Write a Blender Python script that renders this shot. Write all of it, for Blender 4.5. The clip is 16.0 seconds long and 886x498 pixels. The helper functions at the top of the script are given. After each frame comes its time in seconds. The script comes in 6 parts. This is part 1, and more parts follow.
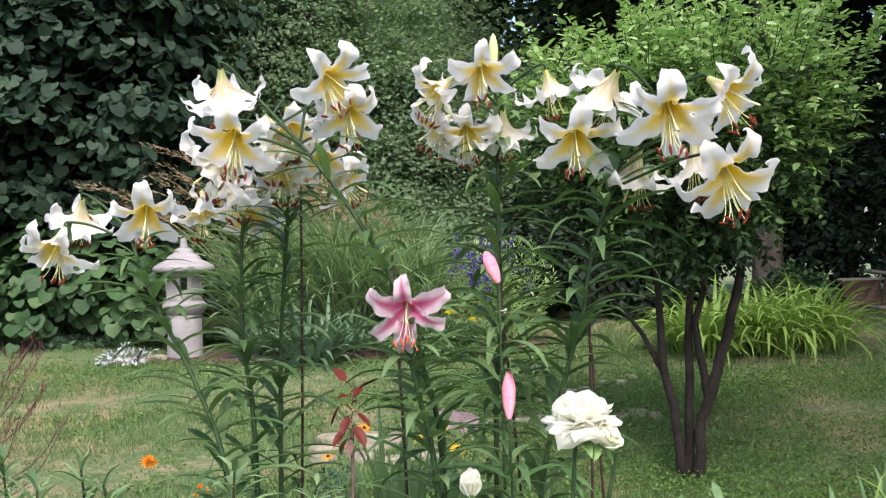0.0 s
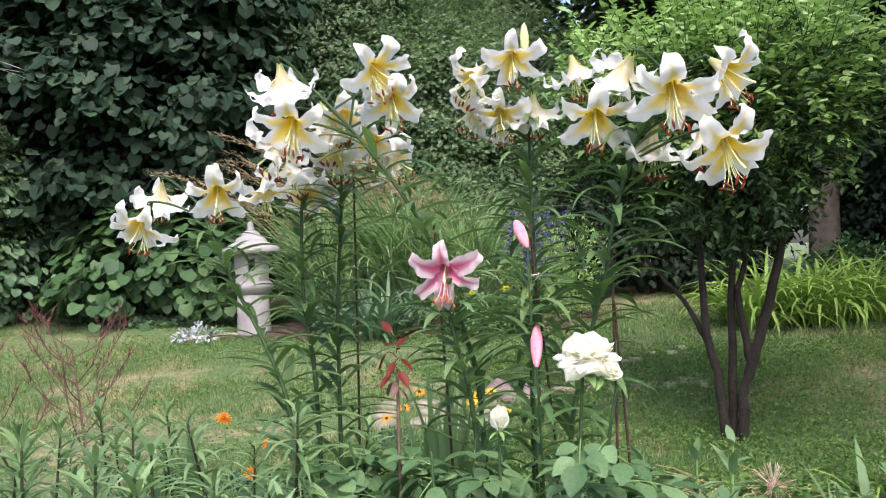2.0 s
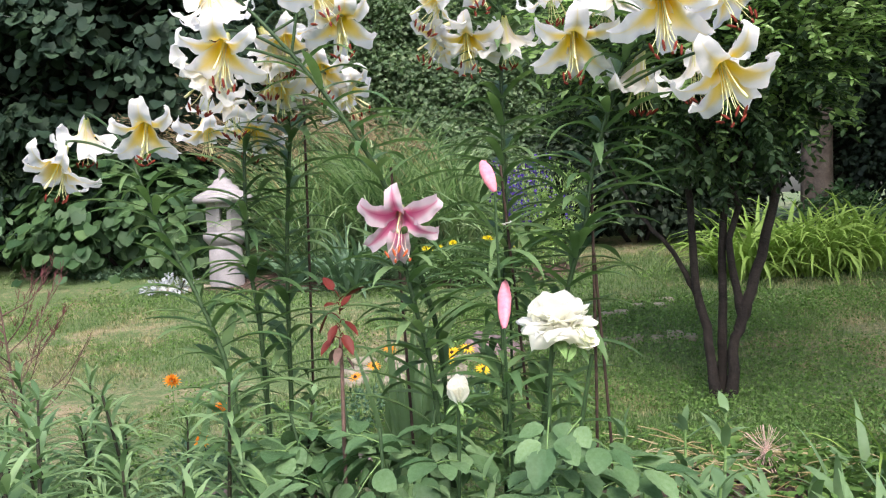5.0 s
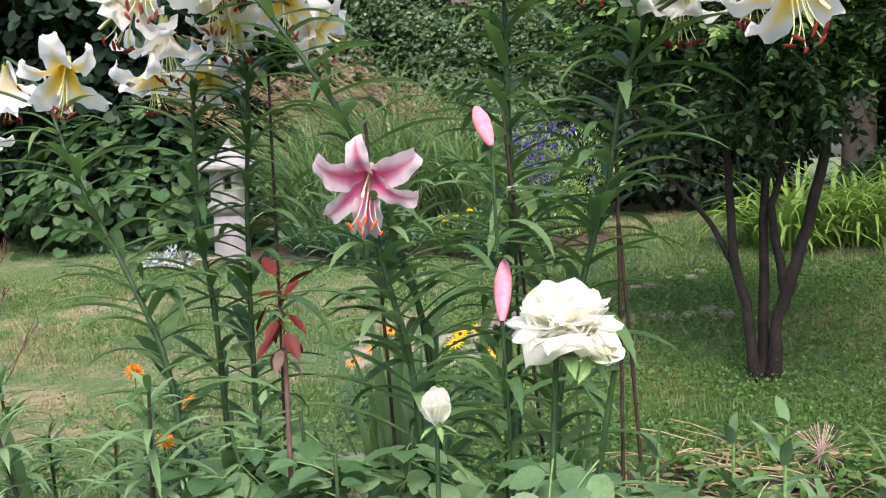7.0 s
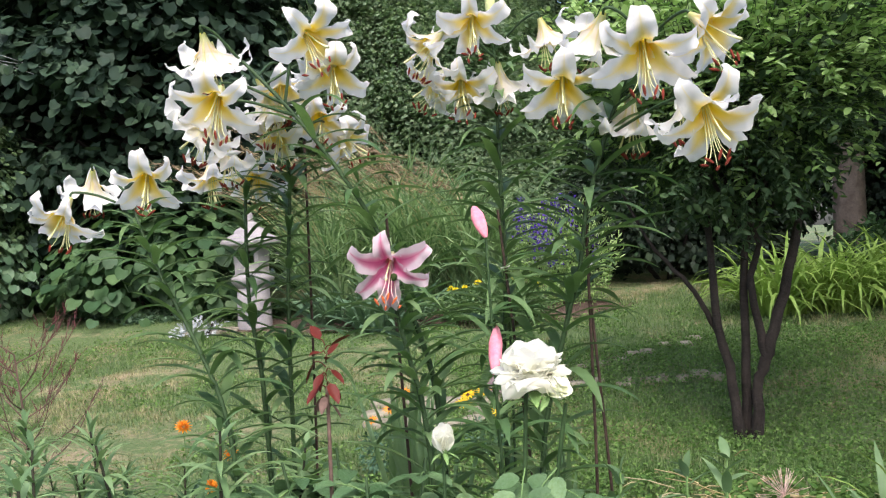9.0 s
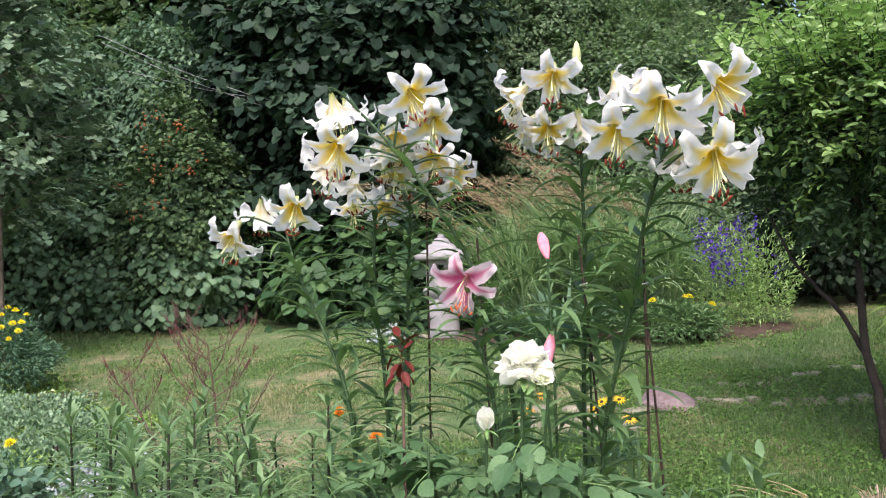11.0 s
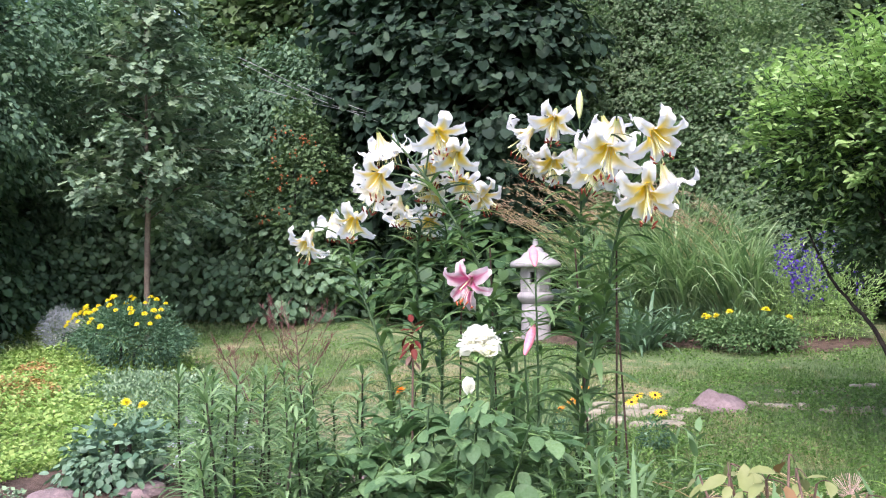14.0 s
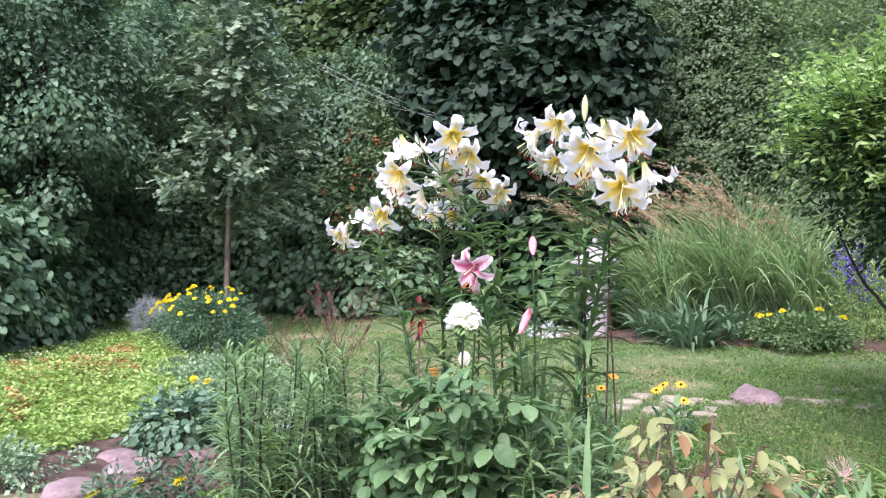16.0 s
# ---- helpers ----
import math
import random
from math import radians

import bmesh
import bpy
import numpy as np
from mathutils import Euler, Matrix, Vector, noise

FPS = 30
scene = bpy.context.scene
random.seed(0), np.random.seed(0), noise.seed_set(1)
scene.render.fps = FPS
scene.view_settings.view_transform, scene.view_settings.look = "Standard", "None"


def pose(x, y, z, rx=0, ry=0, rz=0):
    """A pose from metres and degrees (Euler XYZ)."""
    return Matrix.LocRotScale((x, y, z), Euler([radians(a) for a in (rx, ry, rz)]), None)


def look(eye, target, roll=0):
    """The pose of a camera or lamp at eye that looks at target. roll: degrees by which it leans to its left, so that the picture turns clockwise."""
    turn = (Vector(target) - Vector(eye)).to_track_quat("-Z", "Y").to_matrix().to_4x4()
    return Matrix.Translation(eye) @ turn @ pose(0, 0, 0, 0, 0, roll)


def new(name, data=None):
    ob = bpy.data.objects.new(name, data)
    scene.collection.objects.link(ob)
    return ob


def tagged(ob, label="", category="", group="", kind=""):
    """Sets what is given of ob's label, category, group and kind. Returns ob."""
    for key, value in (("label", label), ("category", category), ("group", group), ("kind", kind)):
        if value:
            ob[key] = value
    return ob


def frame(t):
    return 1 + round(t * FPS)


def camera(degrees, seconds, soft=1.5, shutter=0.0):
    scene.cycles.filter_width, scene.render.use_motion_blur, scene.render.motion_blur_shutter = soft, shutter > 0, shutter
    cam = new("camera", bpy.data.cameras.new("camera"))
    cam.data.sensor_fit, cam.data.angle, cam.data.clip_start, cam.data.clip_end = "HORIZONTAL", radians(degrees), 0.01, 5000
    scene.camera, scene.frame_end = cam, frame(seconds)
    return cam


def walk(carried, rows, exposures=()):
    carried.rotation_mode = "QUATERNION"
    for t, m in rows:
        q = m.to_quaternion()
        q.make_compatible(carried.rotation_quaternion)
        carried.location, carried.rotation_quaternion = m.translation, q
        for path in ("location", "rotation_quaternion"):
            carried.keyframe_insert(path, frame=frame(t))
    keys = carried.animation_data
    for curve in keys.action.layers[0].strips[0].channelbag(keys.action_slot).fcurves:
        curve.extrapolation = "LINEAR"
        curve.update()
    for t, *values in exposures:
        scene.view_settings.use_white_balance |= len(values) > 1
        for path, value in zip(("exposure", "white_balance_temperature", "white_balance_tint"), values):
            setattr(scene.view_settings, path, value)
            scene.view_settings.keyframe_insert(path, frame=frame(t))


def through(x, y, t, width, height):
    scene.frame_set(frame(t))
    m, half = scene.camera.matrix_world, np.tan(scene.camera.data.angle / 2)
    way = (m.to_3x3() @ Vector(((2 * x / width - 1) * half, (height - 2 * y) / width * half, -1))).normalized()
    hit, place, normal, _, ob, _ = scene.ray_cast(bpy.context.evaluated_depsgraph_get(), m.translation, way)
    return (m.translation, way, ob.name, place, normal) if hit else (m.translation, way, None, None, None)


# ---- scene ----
cam = camera(50.9, 16.0, soft=1.2)
PATH = [
    (0, (0.029, -0.022, 1.154), (0.004, 1.978, 1.201), -1.4),
    (0.5, (0.139, -0.034, 1.159), (0.017, 1.962, 1.194), -0.8),
    (1, (0.178, -0.065, 1.164), (0.027, 1.929, 1.205), -1.5),
    (1.5, (0.141, -0.195, 1.137), (-0.023, 1.798, 1.179), -2.0),
    (2, (0.113, -0.315, 1.106), (-0.049, 1.678, 1.121), -2.3),
    (2.5, (0.122, -0.388, 1.102), (-0.033, 1.606, 1.111), -1.9),
    (3, (0.131, -0.424, 1.081), (-0.032, 1.57, 1.063), -1.7),
    (3.5, (0.137, -0.39, 1.077), (-0.02, 1.604, 1.044), -2.0),
    (4, (0.141, -0.245, 1.086), (-0.032, 1.748, 1.048), -2.4),
    (4.5, (0.16, -0.088, 1.092), (-0.028, 1.903, 1.041), -2.1),
    (5, (0.167, 0.02, 1.093), (0.025, 2.012, 0.999), -2.4),
    (5.2, (0.148, 0.055, 1.092), (0.031, 2.049, 0.975), -3.3),
    (7.3, (0.22, 0.532, 1.067), (-0.027, 2.511, 0.91), -2.5),
    (7.5, (0.22, 0.528, 1.07), (-0.06, 2.504, 0.941), -2.5),
    (8, (0.234, 0.462, 1.087), (-0.051, 2.441, 1.044), -2.4),
    (8.5, (0.245, 0.241, 1.096), (0.01, 2.227, 1.075), -3.5),
    (9, (0.281, 0.028, 1.108), (0.062, 2.016, 1.099), -3.2),
    (9.5, (0.37, -0.059, 1.107), (0.019, 1.91, 1.108), -2.2),
    (10, (0.567, -0.141, 1.072), (0.01, 1.779, 1.095), -2.1),
    (10.2, (0.615, -0.174, 1.083), (0.01, 1.732, 1.113), -2.0),
    (12.3, (1.142, -0.628, 1.102), (0.354, 1.209, 1.158), -1.1),
    (12.5, (1.213, -0.632, 1.097), (0.379, 1.184, 1.151), -0.6),
    (13, (1.345, -0.673, 1.095), (0.428, 1.103, 1.145), -0.2),
    (13.5, (1.401, -0.747, 1.102), (0.46, 1.017, 1.17), -0.2),
    (14, (1.484, -0.911, 1.072), (0.535, 0.848, 1.138), -0.2),
    (14.5, (1.594, -1.056, 1.048), (0.636, 0.698, 1.115), -0.0),
    (15, (1.683, -1.14, 1.053), (0.696, 0.598, 1.137), -0.4),
    (15.5, (1.79, -1.128, 1.045), (0.741, 0.572, 1.138), -0.1),
    (16, (1.981, -1.087, 1.008), (0.862, 0.569, 1.077), 0.7),
]
walk(cam, [(t, look(eye, target, roll)) for t, eye, target, roll in PATH], exposures=[(0.0, 1.26, 6450, 14), (1.0, 1.39, 6450, 14), (5.0, 1.39, 6450, 14), (7.5, 1.27, 6450, 14), (10.0, 1.25, 6450, 14), (13.0, 1.51, 6250, 16), (14.5, 1.72, 6100, 22), (16.0, 1.75, 6050, 24)])

# ---- light ----
world = bpy.data.worlds.new("sky")
scene.world = world
world.use_nodes = True
wn = world.node_tree.nodes
sky = wn.new("ShaderNodeTexSky")
sky.sky_type = 'NISHITA'
sky.sun_disc = False
sky.sun_elevation = radians(52)
sky.sun_rotation = radians(168)
sky.air_density, sky.dust_density, sky.ozone_density = 1.0, 4.0, 1.0
world.node_tree.links.new(sky.outputs[0], wn["Background"].inputs[0])
wn["Background"].inputs[1].default_value = 0.15
sun = new("sun", bpy.data.lights.new("sun", 'SUN'))
sun.data.energy, sun.data.angle, sun.data.color = 1.4, radians(30), (1.0, 0.96, 0.91)
sun.matrix_world = look((0, 0, 20), Vector((0, 0, 20)) - Vector((math.sin(radians(168)) * math.cos(radians(52)), math.cos(radians(168)) * math.cos(radians(52)), math.sin(radians(52)))))

# ---- materials ----
rng = np.random.default_rng(7)


def nodes_of(name):
    m = bpy.data.materials.new(name)
    m.use_nodes = True
    return m, m.node_tree.nodes, m.node_tree.links, m.node_tree.nodes["Principled BSDF"]


def ramp(n, l, fac, stops):
    r = n.new("ShaderNodeValToRGB")
    while len(r.color_ramp.elements) < len(stops):
        r.color_ramp.elements.new(0.5)
    for e, (p, c) in zip(r.color_ramp.elements, stops):
        e.position, e.color = p, (*c, 1)
    l.new(fac, r.inputs[0])
    return r.outputs[0]


def tex(n, l, scale, detail=4.0, kind="Object", rough=0.6):
    c = n.new("ShaderNodeTexCoord")
    t = n.new("ShaderNodeTexNoise")
    t.inputs["Scale"].default_value, t.inputs["Detail"].default_value, t.inputs["Roughness"].default_value = scale, detail, rough
    l.new(c.outputs[kind], t.inputs["Vector"])
    return t.outputs["Fac"]


def mixed(n, l, fac, a, b, how='MIX'):
    m = n.new("ShaderNodeMix")
    m.data_type, m.blend_type = 'RGBA', how
    for socket, v in ((m.inputs[0], fac), (m.inputs[6], a), (m.inputs[7], b)):
        if hasattr(v, "links"):
            l.new(v, socket)
        elif isinstance(v, (int, float)):
            socket.default_value = v
        else:
            socket.default_value = (*v, 1)
    return m.outputs[2]


def bumped(n, l, b, height, strength, distance=0.01):
    k = n.new("ShaderNodeBump")
    k.inputs["Strength"].default_value, k.inputs["Distance"].default_value = strength, distance
    l.new(height, k.inputs["Height"])
    l.new(k.outputs[0], b.inputs["Normal"])


def leaf_mat(name, dark, mid, light, rough=0.55, through=0.3, island=True, blotch=9.0, tint=(0.95, 1.08, 0.72)):
    """Living leaf: hue varies from leaf to leaf, with blotches, some light passes through."""
    m, n, l, b = nodes_of(name)
    if island:
        g = n.new("ShaderNodeNewGeometry").outputs["Random Per Island"]
    else:
        g = n.new("ShaderNodeObjectInfo").outputs["Random"]
    c = ramp(n, l, g, [(0.0, dark), (0.55, mid), (1.0, light)])
    t = tex(n, l, blotch, 3.0)
    c = mixed(n, l, ramp(n, l, t, [(0.35, (0, 0, 0)), (0.7, (1, 1, 1))]), c, mixed(n, l, 1.0, c, (0.72, 0.78, 0.6) if tint[2] < 0.9 else (0.97, 0.96, 0.9), 'MULTIPLY'))
    l.new(c, b.inputs["Base Color"])
    b.inputs["Roughness"].default_value = rough
    b.inputs["Specular IOR Level"].default_value = 0.2
    tr = n.new("ShaderNodeBsdfTranslucent")
    l.new(mixed(n, l, 1.0, c, tint, 'MULTIPLY'), tr.inputs[0])
    mx = n.new("ShaderNodeMixShader")
    mx.inputs[0].default_value = through
    l.new(b.outputs[0], mx.inputs[1])
    l.new(tr.outputs[0], mx.inputs[2])
    l.new(mx.outputs[0], n["Material Output"].inputs[0])
    bumped(n, l, b, tex(n, l, 120.0, 2.0), 0.25, 0.002)
    return m


def solid_mat(name, a, b_, scale, rough=0.7, bump=0.4, fine=80.0, distance=0.004, metallic=0.0):
    m, n, l, b = nodes_of(name)
    t = tex(n, l, scale, 6.0)
    c = ramp(n, l, t, [(0.3, a), (0.7, b_)])
    f = tex(n, l, fine, 4.0)
    c = mixed(n, l, 0.5, c, mixed(n, l, 1.0, c, ramp(n, l, f, [(0.3, (0.6, 0.6, 0.6)), (0.7, (1.15, 1.15, 1.15))]), 'MULTIPLY'))
    l.new(c, b.inputs["Base Color"])
    b.inputs["Roughness"].default_value, b.inputs["Metallic"].default_value = rough, metallic
    b.inputs["Specular IOR Level"].default_value = 0.25
    bumped(n, l, b, f, bump, distance)
    return m


def tepal_mat(name, edge, core, vein, throat, core_width, core_length):
    """Petal: a coloured band along the middle that fades to the pale margin; u across, v along."""
    m, n, l, b = nodes_of(name)
    uv = n.new("ShaderNodeUVMap")
    uv.uv_map = "petal"
    s = n.new("ShaderNodeSeparateXYZ")
    l.new(uv.outputs[0], s.inputs[0])

    def mth(op, x, y=None, z=None):
        k = n.new("ShaderNodeMath")
        k.operation = op
        for i, v in enumerate((x, y, z)):
            if v is None:
                continue
            if hasattr(v, "links"):
                l.new(v, k.inputs[i])
            else:
                k.inputs[i].default_value = v
        return k.outputs[0]
    across = mth('ABSOLUTE', mth('SUBTRACT', s.outputs[0], 0.5))
    wob = mth('MULTIPLY', mth('SUBTRACT', tex(n, l, 60.0, 3.0), 0.5), 0.25)
    a = mth('DIVIDE', across, mth('ADD', mth('MULTIPLY', mth('SUBTRACT', 1.0, s.outputs[1]), core_width), 0.02))
    v = mth('ADD', mth('DIVIDE', s.outputs[1], core_length), wob)
    rad = mth('ADD', mth('MULTIPLY', mth('MULTIPLY', a, a), 0.9), mth('MULTIPLY', mth('MULTIPLY', v, v), 0.8))
    band = ramp(n, l, rad, [(0.12, (1, 1, 1)), (0.42, (0.6, 0.6, 0.6)), (0.68, (0.14, 0.14, 0.14)), (0.95, (0, 0, 0))])
    c = mixed(n, l, band, edge, core)
    rib = ramp(n, l, across, [(0.0, (1, 1, 1)), (0.05, (0, 0, 0))])
    c = mixed(n, l, mth('MULTIPLY', rib, 0.35), c, vein)
    c = mixed(n, l, ramp(n, l, s.outputs[1], [(0.02, (1, 1, 1)), (0.2, (0, 0, 0))]), c, throat)
    l.new(c, b.inputs["Base Color"])
    b.inputs["Roughness"].default_value = 0.5
    b.inputs["Specular IOR Level"].default_value = 0.25
    tr = n.new("ShaderNodeBsdfTranslucent")
    l.new(c, tr.inputs[0])
    mx = n.new("ShaderNodeMixShader")
    mx.inputs[0].default_value = 0.62
    l.new(b.outputs[0], mx.inputs[1])
    l.new(tr.outputs[0], mx.inputs[2])
    l.new(mx.outputs[0], n["Material Output"].inputs[0])
    w = n.new("ShaderNodeTexWave")
    w.inputs["Scale"].default_value, w.inputs["Distortion"].default_value = 6.0, 1.0
    l.new(uv.outputs[0], w.inputs["Vector"])
    bumped(n, l, b, w.outputs["Fac"], 0.12, 0.002)
    return m


def dry_mask(n, l):
    """Where the lawn has dried out: one pattern for the soil and for the blades."""
    total = None
    for scale, weight in ((0.55, 0.5), (3.0, 0.35), (17.0, 0.3)):
        k = n.new("ShaderNodeMath")
        k.operation = 'MULTIPLY_ADD'
        l.new(tex(n, l, scale, 4.0), k.inputs[0])
        k.inputs[1].default_value, k.inputs[2].default_value = weight, 0.0
        if total is not None:
            l.new(total, k.inputs[2])
        total = k.outputs[0]
    return ramp(n, l, total, [(0.58, (0, 0, 0)), (0.7, (1, 1, 1))])


def turf_mat():
    m, n, l, b = nodes_of("turf_blade")
    g = n.new("ShaderNodeNewGeometry").outputs["Random Per Island"]
    green = ramp(n, l, g, [(0.0, (0.06, 0.125, 0.035)), (0.5, (0.115, 0.2, 0.06)), (1.0, (0.2, 0.29, 0.105))])
    dry = ramp(n, l, g, [(0.0, (0.22, 0.2, 0.09)), (0.5, (0.36, 0.32, 0.17)), (1.0, (0.5, 0.44, 0.27))])
    c = mixed(n, l, dry_mask(n, l), green, dry)
    l.new(c, b.inputs["Base Color"])
    b.inputs["Roughness"].default_value = 0.6
    tr = n.new("ShaderNodeBsdfTranslucent")
    l.new(c, tr.inputs[0])
    mx = n.new("ShaderNodeMixShader")
    mx.inputs[0].default_value = 0.4
    l.new(b.outputs[0], mx.inputs[1])
    l.new(tr.outputs[0], mx.inputs[2])
    l.new(mx.outputs[0], n["Material Output"].inputs[0])
    return m


def ground_mat():
    m, n, l, b = nodes_of("lawn_soil")
    fine = tex(n, l, 45.0, 5.0)
    green = ramp(n, l, fine, [(0.3, (0.05, 0.09, 0.028)), (0.7, (0.115, 0.17, 0.06))])
    dry = ramp(n, l, fine, [(0.3, (0.17, 0.14, 0.08)), (0.7, (0.34, 0.28, 0.18))])
    c = mixed(n, l, dry_mask(n, l), green, dry)
    l.new(c, b.inputs["Base Color"])
    b.inputs["Roughness"].default_value = 0.95
    bumped(n, l, b, fine, 0.8, 0.02)
    return m


M = {
    "vine": leaf_mat("dark_vine_leaf", (0.017, 0.037, 0.027), (0.03, 0.058, 0.04), (0.055, 0.095, 0.061), 0.6, 0.25),
    "hedge": leaf_mat("hedge_leaf", (0.072, 0.132, 0.09), (0.118, 0.197, 0.133), (0.188, 0.283, 0.186), 0.6, 0.35),
    # ivy-like leaf, colour raised to offset shade from the crowns above
    "ivy": leaf_mat("lifted_ivy_leaf", (0.095, 0.17, 0.11), (0.155, 0.25, 0.16), (0.23, 0.34, 0.22), 0.42, 0.3),
    "privet": leaf_mat("fine_hedge_leaf", (0.13, 0.205, 0.13), (0.225, 0.315, 0.21), (0.34, 0.425, 0.3), 0.6, 0.6),
    "berry_leaf": leaf_mat("berry_shrub_leaf", (0.06, 0.105, 0.055), (0.1, 0.16, 0.08), (0.15, 0.225, 0.11), 0.55, 0.3),
    "oak": leaf_mat("oak_leaf", (0.105, 0.168, 0.12), (0.168, 0.24, 0.172), (0.26, 0.335, 0.245), 0.5, 0.25),
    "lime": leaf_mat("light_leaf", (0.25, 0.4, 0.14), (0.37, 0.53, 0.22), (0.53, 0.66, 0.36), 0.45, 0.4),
    # middle green between the light and the dark crown leaves
    "mid_green": leaf_mat("mid_green_leaf", (0.12, 0.21, 0.07), (0.2, 0.32, 0.11), (0.31, 0.44, 0.18), 0.45, 0.35),
    # older leaf, darker still to hold the lower crown's shade
    "mature_shaded": leaf_mat("mature_shaded_leaf", (0.024, 0.05, 0.024), (0.044, 0.082, 0.039), (0.08, 0.13, 0.06), 0.5, 0.25),
    "heart": leaf_mat("heart_leaf", (0.035, 0.08, 0.04), (0.065, 0.13, 0.06), (0.12, 0.2, 0.09), 0.5, 0.3),
    # near-black leaf: deep shade under the trees put into the colour
    "shade_dark": leaf_mat("shade_dark_leaf", (0.014, 0.026, 0.018), (0.026, 0.043, 0.029), (0.048, 0.072, 0.044), 0.6, 0.15),
    "forest": leaf_mat("forest_leaf", (0.055, 0.095, 0.05), (0.1, 0.155, 0.075), (0.17, 0.235, 0.115), 0.6, 0.45),
    "lily_leaf": leaf_mat("lily_leaf", (0.08, 0.155, 0.07), (0.13, 0.215, 0.1), (0.195, 0.295, 0.15), 0.4, 0.3, island=False),
    "rose_leaf": leaf_mat("rose_leaf", (0.07, 0.14, 0.068), (0.125, 0.215, 0.105), (0.2, 0.31, 0.165), 0.4, 0.25, island=False),
    "shoot": leaf_mat("narrow_leaf", (0.11, 0.19, 0.1), (0.18, 0.29, 0.15), (0.28, 0.4, 0.23), 0.45, 0.3),
    "grass": leaf_mat("tall_grass_blade", (0.14, 0.24, 0.13), (0.27, 0.39, 0.22), (0.48, 0.59, 0.4), 0.5, 0.45),
    "turf": turf_mat(),
    "daylily": leaf_mat("daylily_blade", (0.13, 0.25, 0.055), (0.26, 0.39, 0.1), (0.44, 0.55, 0.2), 0.45, 0.35),
    "stem": solid_mat("green_stem", (0.022, 0.05, 0.02), (0.05, 0.092, 0.036), 25.0, 0.5, 0.2),
    "bark": solid_mat("dark_bark", (0.015, 0.012, 0.011), (0.042, 0.034, 0.029), 9.0, 0.9, 0.9, 60.0, 0.01),
    "bark_pale": solid_mat("grey_bark", (0.085, 0.066, 0.055), (0.21, 0.17, 0.142), 7.0, 0.9, 0.9, 45.0, 0.01),
    "concrete": solid_mat("lantern_concrete", (0.23, 0.22, 0.235), (0.36, 0.34, 0.355), 6.0, 0.85, 0.4, 120.0, 0.003),
    "rock": solid_mat("pink_rock", (0.17, 0.125, 0.125), (0.3, 0.225, 0.235), 5.0, 0.9, 0.8, 40.0, 0.02),
    "flag": solid_mat("flagstone", (0.19, 0.175, 0.13), (0.35, 0.32, 0.245), 6.0, 0.9, 0.7, 60.0, 0.01),
    "soil": solid_mat("soil", (0.05, 0.035, 0.028), (0.15, 0.1, 0.08), 14.0, 0.95, 1.0, 90.0, 0.02),
    "ground": ground_mat(),
    "white_yellow": tepal_mat("white_yellow_tepal", (0.9, 0.895, 0.91), (0.97, 0.72, 0.04), (0.95, 0.77, 0.18), (0.88, 0.82, 0.22), 1.05, 0.76),
    "pink": tepal_mat("pink_tepal", (0.88, 0.76, 0.83), (0.82, 0.2, 0.43), (0.64, 0.03, 0.2), (0.6, 0.66, 0.3), 0.8, 1.02),
    "white_yellow_back": tepal_mat("white_tepal_outside", (0.86, 0.86, 0.87), (0.8, 0.78, 0.5), (0.72, 0.76, 0.5), (0.66, 0.7, 0.36), 0.2, 0.5),
    "pink_back": tepal_mat("pale_pink_tepal_outside", (0.86, 0.72, 0.79), (0.8, 0.5, 0.6), (0.7, 0.4, 0.48), (0.6, 0.6, 0.35), 0.5, 0.9),
    "white_rose": leaf_mat("white_rose_petal", (0.93, 0.93, 0.9), (0.94, 0.94, 0.92), (0.95, 0.95, 0.94), 0.6, 0.66, island=False, tint=(1.0, 1.0, 0.96)),
    "bud": solid_mat("pink_bud", (0.74, 0.19, 0.29), (0.78, 0.33, 0.37), 30.0, 0.65, 0.1),
    "anther": solid_mat("rust_anther", (0.1, 0.014, 0.01), (0.2, 0.032, 0.016), 90.0, 0.8, 0.5),
    "filament_pink": solid_mat("pale_pink_filament", (0.75, 0.5, 0.45), (0.8, 0.6, 0.55), 60.0, 0.5, 0.1),
    "orange_anther": solid_mat("orange_red_anther", (0.32, 0.06, 0.02), (0.45, 0.1, 0.03), 90.0, 0.8, 0.5),
    "filament": solid_mat("filament", (0.72, 0.72, 0.35), (0.78, 0.76, 0.45), 60.0, 0.5, 0.1),
}


# ---- mesh helpers ----
def mesh_of(name, V, F, mat, smooth=True, uv=None):
    """One mesh from arrays: V (n, 3), F (m, 3 or 4)."""
    V, F = np.asarray(V, np.float32), np.asarray(F, np.int32)
    me = bpy.data.meshes.new(name)
    me.vertices.add(len(V))
    me.vertices.foreach_set("co", V.ravel())
    k = F.shape[1]
    me.loops.add(F.size)
    me.loops.foreach_set("vertex_index", F.ravel())
    me.polygons.add(len(F))
    me.polygons.foreach_set("loop_start", np.arange(0, F.size, k, dtype=np.int32))
    me.polygons.foreach_set("loop_total", np.full(len(F), k, np.int32))
    me.polygons.foreach_set("use_smooth", np.full(len(F), smooth, bool))
    if uv is not None:
        layer = me.uv_layers.new(name="petal")
        layer.data.foreach_set("uv", np.asarray(uv, np.float32)[F.ravel()].ravel())
    me.materials.append(mat)
    me.update(calc_edges=True)
    return me


def part_of(name, me, parent, m=None, label=""):
    """A part under a thing; m is its pose in the thing's own space."""
    ob = new(name, me)
    ob.parent = parent
    if m is not None:
        ob.matrix_basis = m
    return tagged(ob, label)


def thing(name, at, label, category, group="", kind=""):
    ob = new(name)
    ob.location = at
    ob.empty_display_size = 0.1
    return tagged(ob, label, category, group, kind)


